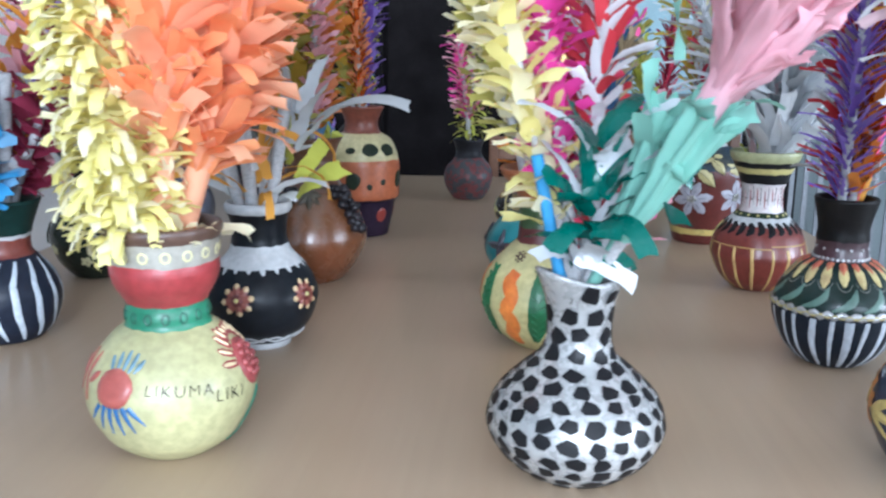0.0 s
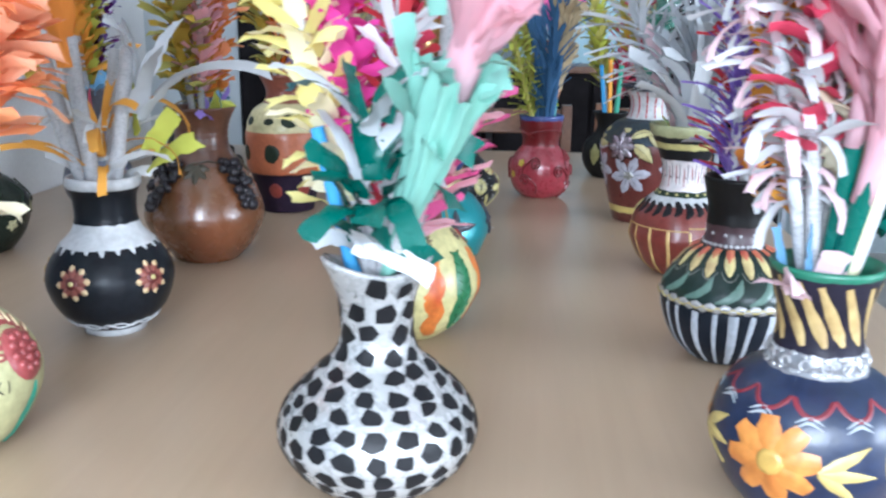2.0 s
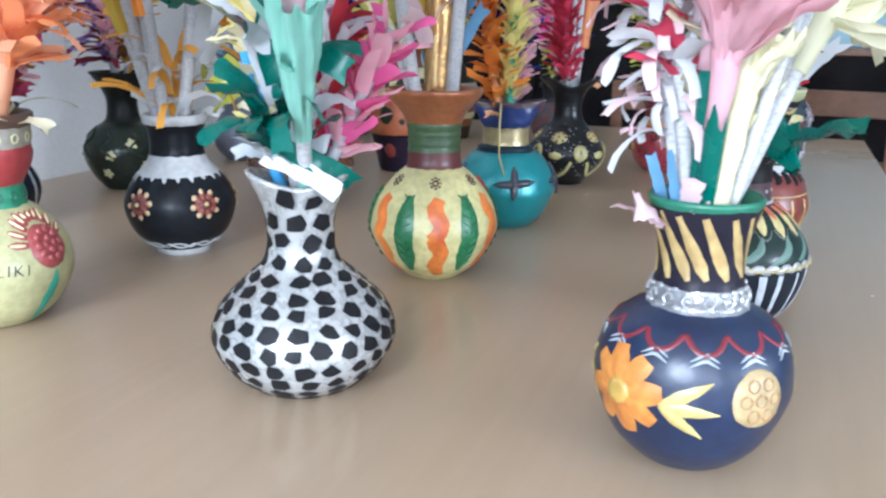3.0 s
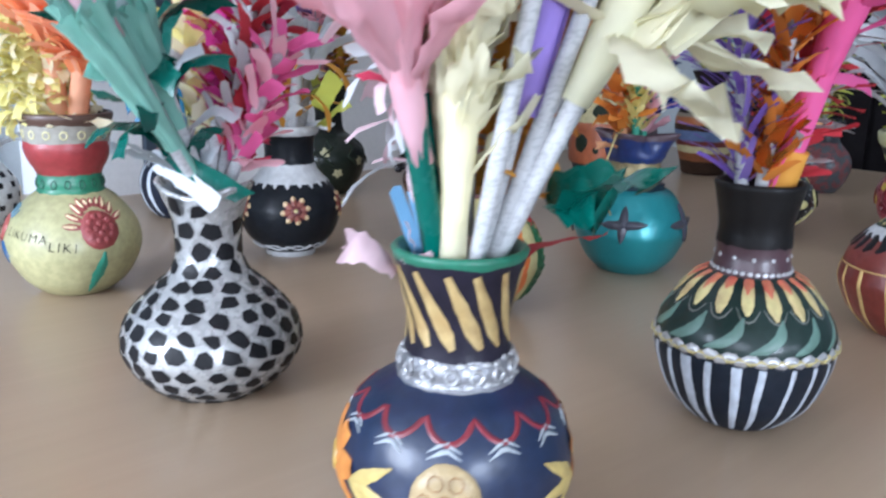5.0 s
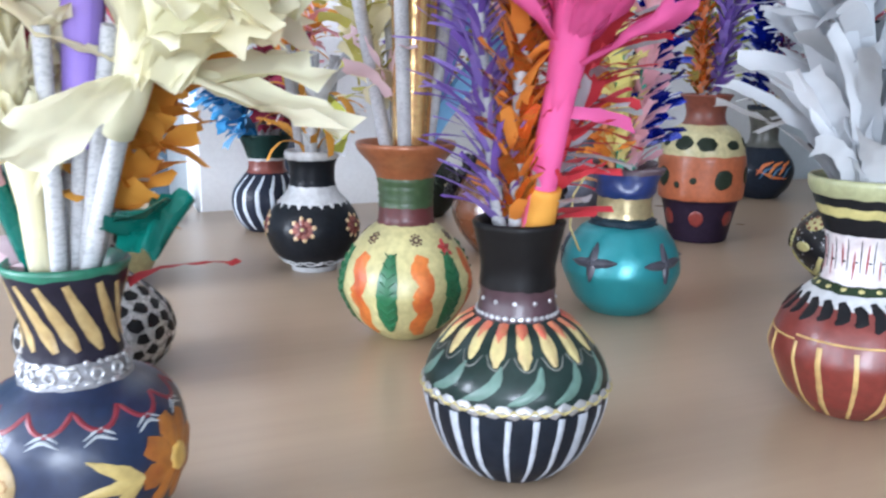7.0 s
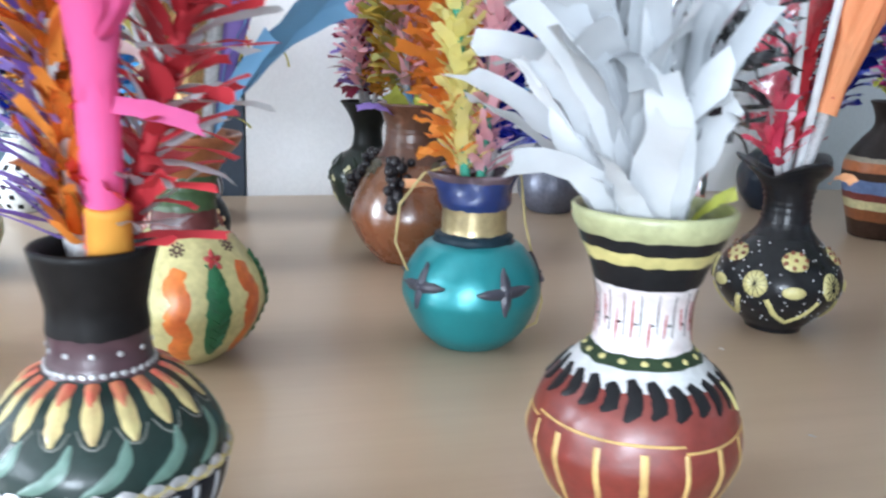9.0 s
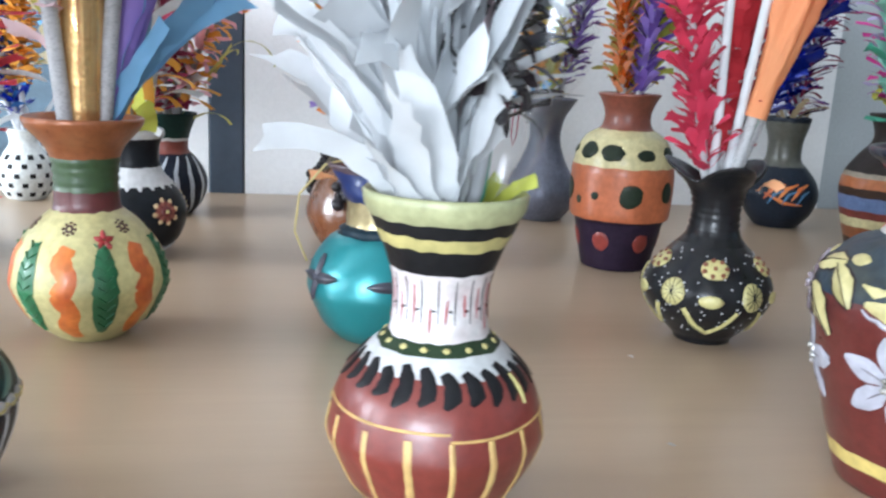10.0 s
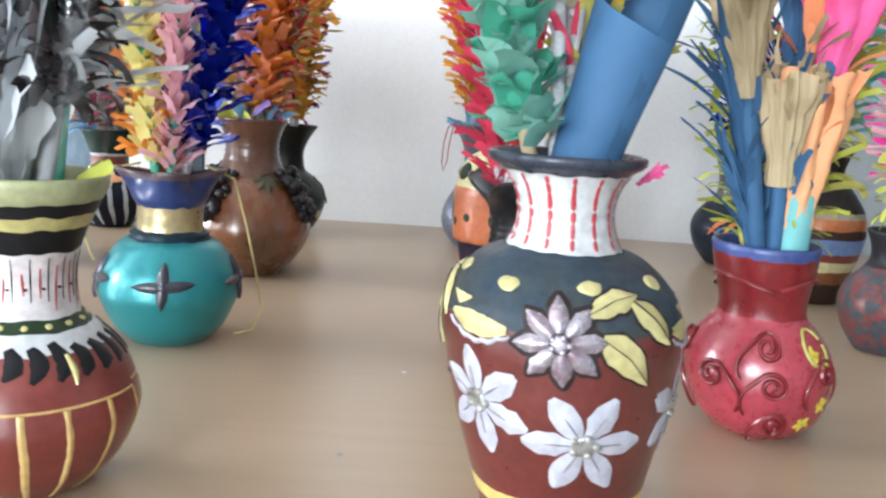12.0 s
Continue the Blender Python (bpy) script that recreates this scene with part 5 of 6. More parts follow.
def ribbons(key, color, n, length=0.2, w=0.02, spread=0.5, lean=(0, 0), curl=(0.3, 2.2), off=(0, 0), label="", up=1.0, segs=10, name="paper_ribbons", arc=None, rise=0.0):
    """Loose curled paper strips standing in the mouth."""
    _, p, x, y = VASES[key]
    ob = flower(key, label or f"curled {color} paper strips standing in a vase", name)
    for k in range(n):
        bm = bmesh.new()
        a = math.radians(RND.uniform(*arc)) if arc else 2 * math.pi * (k + RND.random()) / n
        rad = Vector((math.cos(a), math.sin(a), 0))
        d = Vector((lean[0], lean[1], up)) + rad * spread * RND.uniform(0.2, 1.0)
        side = d.cross(rad)
        h = -rise if rise < 0 else RND.random() * rise
        base = Vector((x + off[0] + lean[0] * h * 0.6, y + off[1] + lean[1] * h * 0.6, TOP + p.top - 0.02 + h)) + rad * 0.012
        strip(bm, base, d, side, length * RND.uniform(0.6, 1.25), w * RND.uniform(0.7, 1.2), RND.uniform(*curl), segs=segs, taper=0.95, twist=RND.uniform(-1.6, 1.6))
        place("strip", bm, P[color], ob)
    return ob


def straws(key, color, spots, length=0.2, r=0.0065, label=""):
    for dx, dy, lx, ly in spots:
        pts = axis_points(key, (dx, dy), (lx, ly), length * RND.uniform(0.9, 1.1), bow=0.0)
        ob = flower(key, label or "rolled paper stick standing in a vase", "paper_stick")
        bm = bmesh.new()
        tube(bm, pts, r, 12)
        place("roll", bm, P[color], ob)


def cone(key, color, lean, off=(0, 0), length=0.26, r0=0.02, r1=0.05, z0=-0.03, label="", cut=0.03):
    """A smooth rolled paper cone with a slanting cut mouth."""
    _, p, x, y = VASES[key]
    ob = flower(key, label or f"{color} rolled paper cone standing in a vase", "paper_cone")
    t = Vector((lean[0], lean[1], 1)).normalized()
    u = t.orthogonal().normalized()
    base = Vector((x + off[0], y + off[1], TOP + p.top)) + t * z0
    bm = bmesh.new()
    rows = []
    for i in range(11):
        f = i / 10
        row = []
        for k in range(37):
            a = 2 * math.pi * k / 36
            r = (r0 + (r1 - r0) * f) * (1 + 0.04 * noise.noise(Vector((math.cos(a), math.sin(a), f * 3))) + 0.05 * k / 36)
            row.append(bm.verts.new(base + (Matrix.Rotation(a, 3, t) @ u) * r + t * (length * f + cut * f * math.cos(a * 0.5))))
        rows.append(row)
    for a, b in zip(rows, rows[1:]):
        for k in range(36):
            bm.faces.new((a[k], a[k + 1], b[k + 1], b[k])).smooth = True
    place("cone", bm, P[color], ob)
    bm = bmesh.new()
    seam = []
    for i in range(11):
        f = i / 10
        seam.append([bm.verts.new(base + (Matrix.Rotation(a, 3, t) @ u) * ((r0 + (r1 - r0) * f) * 1.055 + 0.0012) + t * (length * f * 0.985)) for a in (-0.5, -0.3, -0.12, 0.0)])
    for a, b in zip(seam, seam[1:]):
        for k in range(3):
            bm.faces.new((a[k], a[k + 1], b[k + 1], b[k])).smooth = True
    place("glued_flap", bm, P[color], ob)


# pale yellow vase: yellow fringe, orange fans
brush("A", "yellow yellow cream", (-0.07, -0.03), (-0.026, -0.018), 0.32, 0.042, 0.013, 800, 22, 1.7, -0.05, "yellow", label="frizzy pale yellow tissue fringe stalk", sr=0.028)
brush("A", "salmon orange", (0.06, -0.04), (0.004, -0.01), 0.38, 0.085, 0.024, 380, 60, 0.6, 0.2, "salmon", 0.013, label="orange stalk of broad tissue strips")
brush("A", "orange salmon", (0.30, 0.06), (0.02, 0.01), 0.36, 0.075, 0.023, 300, 52, 0.8, 0.15, "salmon", 0.013, label="orange stalk of broad tissue strips")
ribbons("A", "cream", 12, 0.055, 0.022, 1.1, (0.2, 0), (0.5, 2.0), (0.02, 0), "crumpled cream tissue at the vase mouth")
# giraffe vase
brush("B", "cream yellow", (-0.27, 0.06), (-0.012, 0.01), 0.36, 0.050, 0.020, 120, 45, 0.8, 0.12, label="cream and yellow paper leaf stalk")
brush("B", "magenta", (-0.14, 0.14), (-0.006, 0.012), 0.36, 0.038, 0.020, 130, 40, 0.9, 0.18, label="magenta curled paper stalk")
brush("B", "red white", (0.05, 0.20), (0.004, 0.014), 0.34, 0.050, 0.013, 120, 50, 0.5, 0.1, label="red and white paper stalk")
brush("B", "crimson", (0.0, 0.34), (0.004, 0.018), 0.32, 0.035, 0.012, 120, 50, 0.6, 0.05, label="crimson curled paper stalk")
tulip("B", "mint", (0.40, -0.74), (0.014, -0.012), 0.27, 0.22, 0.008, 0.019, 7, 7, 0.035, 0.02, label="mint green crumpled tissue flower", wrap=0.1)
petals("B", "rose", (0.38, -0.68), (0.014, -0.012), 0.40, 0.54, 48, 0.028, 0.12, 24, "mint", 0.007, "pink pleated tissue tassel over mint paper", "pink", curl=0.3)
tulip("B", "mint", (0.30, -0.50), (0.008, -0.006), 0.24, 0.30, 0.007, 0.018, 5, 8, 0.045, 0.015, label="small mint tissue flower")
ribbons("B", "green", 16, 0.08, 0.025, 0.75, (0.10, -0.52), (0.5, 2.4), (0, -0.012), "glossy dark green curled ribbon strips", rise=0.15)
ribbons("B", "silver", 12, 0.07, 0.02, 0.7, (0.08, -0.50), (0.5, 2.2), (0, -0.01), "silver-backed curled ribbon strips", rise=0.15)
for color, a, b, width, sag, lab in (("white", (1.060, 0.846, 0.980), (1.117, 0.862, 0.944), 0.019, -0.5, "white satin ribbon end draped over the vase lip"),
                                     ("green", (1.074, 0.852, 0.990), (1.126, 0.874, 0.944), 0.020, -0.9, "glossy dark green ribbon end draped over the vase lip")):
    drape = flower("B", lab, "paper_ribbon")
    bm = bmesh.new()
    run = Vector(b) - Vector(a)
    strip(bm, Vector(a), run + Vector((0, 0, 0.02)), run.cross(Vector((0.45, -0.8, 0.35))), run.length * 1.15, width, sag, segs=9, taper=1.0)
    place("strip", bm, P[color], drape)
brush("B", "pink hot", (0.42, 0.20), (0.02, 0.012), 0.15, 0.042, 0.016, 40, 55, 0.3, 0.15, label="short pink fringed paper tuft")
straws("B", "sky", [(-0.022, -0.004, -0.22, -0.04)], 0.11, 0.006, "bright blue paper stick")
straws("B", "news", [(0.012, -0.012, 0.42, -0.66), (0.010, -0.006, 0.30, -0.48)], 0.16, 0.005)
# navy vase
petals("C", "pink", (0.08, -0.30), (0.0, -0.022), 0.38, 0.26, 64, 0.034, 0.12, 42, "green", 0.008, "pink crumpled tissue flower on a green stick", "rose", wrap=0.009)
petals("C", "rose", (0.02, -0.18), (-0.006, -0.016), 0.42, 0.34, 48, 0.032, 0.12, 36, "green", 0.007, "pale pink crumpled tissue flower on a green stick", "pink", wrap=0.009)
brush("C", "crimson white", (-0.12, -0.06), (-0.014, -0.008), 0.34, 0.055, 0.016, 110, 45, 0.9, 0.25, label="red paper stalk with white frills")
brush("C", "white blush", (-0.20, 0.0), (-0.020, 0.0), 0.30, 0.055, 0.010, 130, 25, 1.8, 0.15, label="frizzy white curled paper stalk")
petals("C", "cream", (0.08, -0.06), (0.010, -0.016), 0.36, 0.12, 56, 0.028, 0.065, 42, "cream", 0.009, "crumpled cream tissue wound round a stick", "pale", curl=0.6, wrap=0.010)
cone("C", "violet", (0.20, 0.10), (0.012, 0.008), 0.32, 0.011, 0.020, 0.09, "lavender rolled paper tube", 0.02)
straws("C", "news", [(0.012, 0.008, 0.20, 0.10), (0.018, 0.014, 0.28, 0.16), (-0.012, 0.0, -0.06, -0.02), (-0.004, 0.008, -0.02, 0.02), (-0.016, 0.01, -0.1, 0.03), (0.0, -0.012, 0.05, -0.06), (0.02, -0.004, 0.22, 0.02)], 0.16, 0.0058)
petals("C", "pale", (0.36, 0.26), (0.02, 0.016), 0.40, 0.36, 60, 0.040, 0.14, 84, "news", 0.007, "pale yellow tissue flower with long torn sheets", "cream", curl=0.3)
ribbons("C", "pale", 8, 0.19, 0.028, 0.30, (0.75, 0.55), (-0.2, 0.9), (0.02, 0.016), "long pale yellow tissue strips", rise=-0.15)
brush("C", "amber", (-0.05, 0.40), (-0.004, 0.020), 0.26, 0.05, 0.030, 80, 45, 0.7, 0.1, label="amber orange tissue paper stalk")
ribbons("C", "blush", 2, 0.055, 0.020, 0.3, (-0.4, -0.45), (0.7, 1.3), (-0.022, -0.022), "pale pink paper strip over the rim", up=0.9, arc=(-150, -120))
ribbons("C", "blush", 4, 0.042, 0.030, 0.25, (-0.02, -0.12), (0.0, 0.7), (-0.004, -0.014), "pale pink paper scraps poking from the mouth")
ribbons("C", "azure", 3, 0.07, 0.012, 0.2, (-0.22, -0.1), (-0.3, 0.5), (-0.02, -0.004), "pale blue curled paper strips")
ribbons("C", "green", 2, 0.070, 0.046, 0.3, (0.5, 0.5), (0.9, 1.8), (0.02, 0.02), "dark green paper leaves above the rim", up=0.8, arc=(10, 80), rise=-0.045)
ribbons("C", "red", 1, 0.075, 0.024, 0.3, (0.1, 1.1), (0.3, 0.5), (0.0, 0.03), "red paper strip over the rim", up=0.6, arc=(85, 95))
# striped petal vase
brush("D", "violet purple", (-0.03, -0.12), (-0.012, -0.014), 0.36, 0.062, 0.007, 220, 42, 0.3, 0.0, label="purple feathery cut-paper stalk", taper=0.5)
brush("D", "tangerine foil_orange", (0.10, -0.04), (0.004, -0.006), 0.38, 0.040, 0.014, 170, 58, 0.4, 0.0, label="orange braided paper stalk")
hot_tassel = petals("D", "hot", (0.26, 0.03), (0.010, 0.010), 0.38, 0.36, 64, 0.028, 0.11, 46, "hot", 0.013, "hot pink tissue tassel flower", curl=0.3, wrap=0.014)
straws("D", "amber", [(0.012, 0.012, 0.26, 0.03)], 0.035, 0.0145, "short orange paper roll")
bm = bmesh.new()
strip(bm, along(axis_points("D", (0.010, 0.010), (0.26, 0.03), 0.38, bow=0.06), 0.26)[0] + Vector((0.008, 0.008, 0)), Vector((0.35, 0.9, -0.05)), Vector((-0.2, 0.1, 1)), 0.056, 0.012, 0.35, segs=7, taper=0.9)
place("loose_strip", bm, P["hot"], hot_tassel)
brush("D", "red red silver", (0.10, 0.30), (-0.002, 0.018), 0.34, 0.055, 0.013, 170, 38, 0.4, 0.0, "red", label="dark red and silver cut-paper stalk")
# brick red vase
ribbons("E", "white", 20, 0.18, 0.025, 0.50, (0.02, -0.32), (-0.3, 1.3), (0.0, -0.02), "broad white paper ribbons standing in a vase", rise=0.05)
ribbons("E", "silver", 18, 0.17, 0.027, 0.36, (0.12, -0.16), (-0.4, 1.2), (0.008, -0.006), "silver-grey satin ribbons standing in a vase", rise=0.05)
ribbons("E", "white", 10, 0.12, 0.030, 0.55, (0.14, -0.12), (-0.3, 0.8), (0.016, -0.012), "short folded white paper strips in the vase mouth")
brush("E", "white silver", (0.04, -0.26), (0.0, -0.016), 0.28, 0.10, 0.026, 40, 52, 0.9, 0.25, "white", 0.006, label="white paper strips wound on a stick", taper=1.0)
ribbons("E", "blush", 4, 0.15, 0.028, 0.25, (-0.02, 0.02), (0.2, 1.0), (-0.01, 0.0), "pale pink paper strips standing in a vase", rise=0.1)
tulip("E", "film", (0.02, 0.14), (0.006, 0.020), 0.36, 0.02, 0.034, 0.070, 9, 0, stem="grey", label="crinkled clear cellophane wrap around dark foil", wrap=0.0)
# every fifth strip is silver paper, standing for glints on the dark foil
brush("E", "foil_dark foil_dark black foil_dark silver", (0.03, 0.14), (0.006, 0.018), 0.38, 0.05, 0.011, 330, 35, 1.4, 0.14, "grey", label="shredded dark foil stalk in cellophane")
ribbons("E", "lime", 3, 0.06, 0.016, 0.5, (-0.02, 0.4), (0.2, 0.8), (-0.01, 0.02), "yellow paper strips at the vase mouth")
straws("E", "jade", [(0.0, 0.022, 0.0, 0.1)], 0.07, 0.008, "green paper stick")
brush("E", "silver white", (-0.40, 0.05), (-0.02, 0.0), 0.30, 0.10, 0.010, 90, 30, 0.4, 0.15, label="grey feathery cut-paper stalk")
# maroon amphora
brush("F", "mint jade mint", (0.06, -0.26), (0.006, -0.03), 0.32, 0.042, 0.034, 130, 50, 0.3, 0.02, "tan", 0.006, label="green stalk of broad folded paper leaves", taper=0.45, twirl=0.35)
cone("F", "denim", (0.0, 0.28), (0.004, 0.014), 0.15, 0.024, 0.035, -0.02, "large blue rolled paper cone", 0.035)
ribbons("F", "jade", 6, 0.08, 0.022, 0.4, (0.0, 0.5), (0.2, 1.0), (0, 0.014), "green paper strips from the cone", rise=-0.15)
brush("F", "cream", (-0.04, -0.06), (-0.006, -0.008), 0.36, 0.05, 0.022, 90, 45, 0.6, 0.3, label="cream tissue paper stalk")
brush("F", "crimson white", (-0.10, -0.02), (-0.014, 0.0), 0.36, 0.045, 0.009, 110, 55, 0.3, 0.1, label="crimson and white cut-paper stalk")
ribbons("F", "hot", 2, 0.026, 0.012, 0.3, (0.0, 0.7), (0.1, 0.4), (0, 0.045), "magenta paper end at the rim", up=0.8, arc=(80, 100))
brush("F", "olive gold", (-0.2, 0.1), (-0.02, 0.01), 0.36, 0.06, 0.012, 110, 50, 0.5, 0.1, label="olive fringed paper stalk")
# rose red vase
brush("G", "denim", (0.06, -0.22), (0.01, -0.020), 0.26, 0.10, 0.010, 70, 68, 0.3, 0.0, "denim", 0.006, label="blue feathery palm of cut paper", taper=0.4, fall=0.15)
brush("G", "denim", (0.04, 0.02), (0.006, 0.0), 0.14, 0.075, 0.015, 60, 78, 0.2, 0.0, "denim", 0.014, label="blue pleated paper spray", taper=0.6)
tulip("G", "tan", (0.14, -0.10), (0.022, 0.0), 0.22, 0.30, 0.014, 0.028, 14, 26, 0.04, 0.008, "denim", 0.008, label="tan pleated paper flower")
tulip("G", "tan", (0.12, -0.22), (0.02, -0.016), 0.34, 0.45, 0.012, 0.032, 14, 26, 0.05, 0.009, "denim", 0.008, label="tan pleated paper flower")
tulip("G", "denim", (-0.05, 0.06), (-0.008, 0.006), 0.38, 0.40, 0.014, 0.036, 12, 12, 0.05, 0.016, "denim", 0.008, label="blue pleated paper flower")
tulip("G", "peach", (0.06, 0.0), (0.016, 0.018), 0.22, 0.10, 0.018, 0.034, 7, 18, 0.05, 0.015, "aqua", 0.019, label="orange tissue roll over turquoise paper", second="orange", wrap=0.15)
tulip("G", "hot", (0.07, 0.04), (0.016, 0.020), 0.36, 0.44, 0.016, 0.048, 6, 16, 0.07, 0.03, "peach", 0.01, label="magenta tissue flower", second="magenta")
brush("G", "lime olive", (-0.16, 0.26), (-0.014, 0.028), 0.32, 0.055, 0.010, 130, 40, 1.0, 0.0, "olive", label="yellow-green frilled paper stalk")
brush("G", "lime", (-0.26, -0.10), (-0.024, -0.014), 0.26, 0.045, 0.010, 100, 35, 1.0, 0.0, "olive", label="yellow-green frilled paper stalk")
# turquoise vase
brush("H", "yellow", (0.06, -0.10), (0.008, -0.016), 0.36, 0.036, 0.016, 150, 55, 0.4, 0.02, "jade", label="yellow cut-paper stalk on green stick")
brush("H", "pink rose", (0.06, 0.05), (0.008, 0.004), 0.36, 0.040, 0.015, 160, 55, 0.4, 0.0, "jade", label="pink cut-paper stalk")
brush("H", "foil_blue", (-0.05, 0.20), (-0.006, 0.018), 0.36, 0.055, 0.026, 110, 40, 0.4, 0.06, label="shiny royal blue foil stalk")
brush("H", "tangerine", (-0.10, -0.16), (-0.012, -0.016), 0.30, 0.05, 0.024, 90, 35, 0.6, 0.0, "peach", label="orange tissue paper stalk")
ribbons("H", "peach", 2, 0.045, 0.012, 0.5, (-0.1, -0.9), (0.2, 0.8), (0, -0.03), "pale orange paper end over the lip", up=0.4)
# melon vase
cone("I", "foil_gold", (0.03, 0.02), (0.008, 0.004), 0.26, 0.022, 0.030, -0.03, "wide gold paper roll", 0.0)
straws("I", "news", [(-0.02, -0.022, -0.10, -0.16), (0.03, -0.012, 0.1, -0.06), (-0.03, 0.0, -0.2, 0.0), (0.012, 0.026, 0.06, 0.12)], 0.22, 0.009)
brush("I", "cream olive", (-0.30, -0.12), (-0.03, -0.014), 0.26, 0.055, 0.024, 70, 45, 0.6, 0.15, label="cream tissue paper stalk")
cone("I", "violet", (-0.04, 0.26), (-0.006, 0.024), 0.30, 0.012, 0.036, 0.0, "purple rolled paper cone", 0.05)
ribbons("I", "azure", 7, 0.20, 0.026, 0.25, (-0.06, 0.65), (0.1, 0.8), (-0.004, 0.02), "sky blue paper strips", rise=0.1)
tulip("I", "gold", (-0.08, 0.06), (-0.01, 0.008), 0.34, 0.15, 0.014, 0.030, 6, 10, 0.06, 0.02, label="olive gold tissue flower", second="olive")
ribbons("I", "tan", 5, 0.1, 0.024, 0.5, (0.1, 0.0), (0.3, 1.6), (0, 0), "gold paper strips", rise=0.24)
ribbons("I", "blush", 4, 0.08, 0.022, 0.6, (-0.1, -0.2), (0.3, 1.6), (0, 0), "pink paper strips", rise=0.24)
# black daisy vase
straws("J", "news", [(-0.024, -0.010, -0.20, -0.06), (-0.004, -0.018, -0.02, -0.12), (0.020, -0.004, 0.18, 0.0), (0.004, 0.020, 0.04, 0.14)], 0.17, 0.0092)
tulip("J", "gold", (-0.28, -0.08), (-0.026, -0.012), 0.34, 0.36, 0.012, 0.030, 5, 8, 0.06, 0.02, label="mustard tissue flower on a newspaper stick", second="olive")
tulip("J", "tangerine", (-0.05, -0.12), (-0.006, -0.02), 0.36, 0.40, 0.012, 0.034, 5, 12, 0.07, 0.024, label="orange tissue flower on a newspaper stick", second="amber")
ribbons("J", "amber", 16, 0.12, 0.014, 0.7, (0.02, 0.0), (0.8, 3.0), (0, 0), "curled orange paper ribbons", rise=0.10)
ribbons("J", "white", 9, 0.10, 0.015, 0.7, (0.03, 0.0), (0.8, 2.6), (0, 0), "curled white paper ribbons", rise=0.09)
ribbons("J", "silver", 6, 0.15, 0.024, 0.75, (0.30, 0.05), (0.3, 1.6), (0.03, 0.0), "broad silver paper strips", rise=0.16)
ribbons("J", "lime", 3, 0.07, 0.03, 0.6, (0.5, 0.25), (0.1, 0.6), (0.03, 0.02), "yellow paper squares", rise=0.10)
# grape vase
brush("K", "tangerine orange", (0.04, 0.12), (0.006, 0.012), 0.36, 0.060, 0.022, 190, 50, 0.4, 0.04, label="thick orange cut-paper stalk")
brush("K", "rose pink", (0.06, -0.06), (0.008, -0.012), 0.34, 0.045, 0.015, 130, 50, 0.5, 0.08, label="pink fringed paper stalk")
brush("K", "gold olive", (-0.04, -0.14), (-0.006, -0.018), 0.34, 0.055, 0.026, 110, 40, 0.6, 0.05, label="mustard yellow tissue stalk")
brush("K", "red tan", (-0.06, 0.26), (-0.006, 0.024), 0.26, 0.045, 0.012, 110, 40, 0.7, 0.0, label="red and tan cut-paper stalk")
ribbons("K", "lime", 4, 0.055, 0.034, 0.8, (0.2, -0.1), (0.1, 0.5), (0.02, 0.0), "yellow-green paper squares at the mouth")
ribbons("K", "azure", 4, 0.055, 0.030, 0.8, (0.2, 0.2), (0.1, 0.8), (0.02, 0.01), "blue paper scraps at the mouth")
ribbons("K", "violet", 3, 0.08, 0.014, 0.8, (0.3, -0.4), (0.4, 1.2), (0.03, -0.02), "lilac paper strips at the mouth")
# spotted pot
brush("L", "orange foil_orange", (-0.02, -0.08), (0.0, -0.012), 0.30, 0.035, 0.012, 170, 55, 0.5, 0.0, label="orange crinkled paper stalk")
brush("L", "purple violet", (0.05, 0.10), (0.006, 0.012), 0.30, 0.045, 0.014, 150, 50, 0.4, 0.0, label="purple cut-paper stalk")
brush("L", "olive gold", (-0.20, 0.02), (-0.018, 0.0), 0.30, 0.05, 0.022, 110, 50, 0.6, 0.0, label="yellow tissue paper stalk")
brush("L", "lime", (-0.08, 0.28), (-0.008, 0.018), 0.28, 0.05, 0.020, 80, 50, 0.6, 0.1, label="yellow-green tissue paper stalk")
# medallion vase
brush("M", "crimson", (-0.02, -0.20), (0.0, -0.022), 0.36, 0.042, 0.016, 170, 50, 0.4, -0.0, label="red cut-paper stalk")
brush("M", "red", (-0.12, 0.08), (-0.012, 0.006), 0.36, 0.050, 0.020, 110, 50, 0.5, 0.05, label="dark red paper stalk")
straws("M", "white", [(0.004, -0.012, 0.02, -0.03), (0.008, 0.004, 0.04, 0.10)], 0.34, 0.0058, "white paper stick")
straws("M", "news", [(0.012, 0.012, 0.06, 0.2), (0.002, 0.02, 0.0, 0.3), (-0.008, 0.014, -0.06, 0.16)], 0.10, 0.0075)
tulip("M", "orange", (0.06, 0.22), (0.012, 0.012), 0.30, 0.24, 0.014, 0.026, 5, 9, 0.05, 0.022, "jade", label="orange tissue roll flower", second="orange")
brush("M", "foil_blue", (-0.02, 0.36), (0.0, 0.022), 0.32, 0.045, 0.018, 80, 45, 0.5, 0.25, label="shiny blue foil stalk")
ribbons("M", "peach", 2, 0.05, 0.012, 0.4, (0.1, 0.3), (1.6, 2.6), (0.02, 0.03), "pale paper end over the lip")
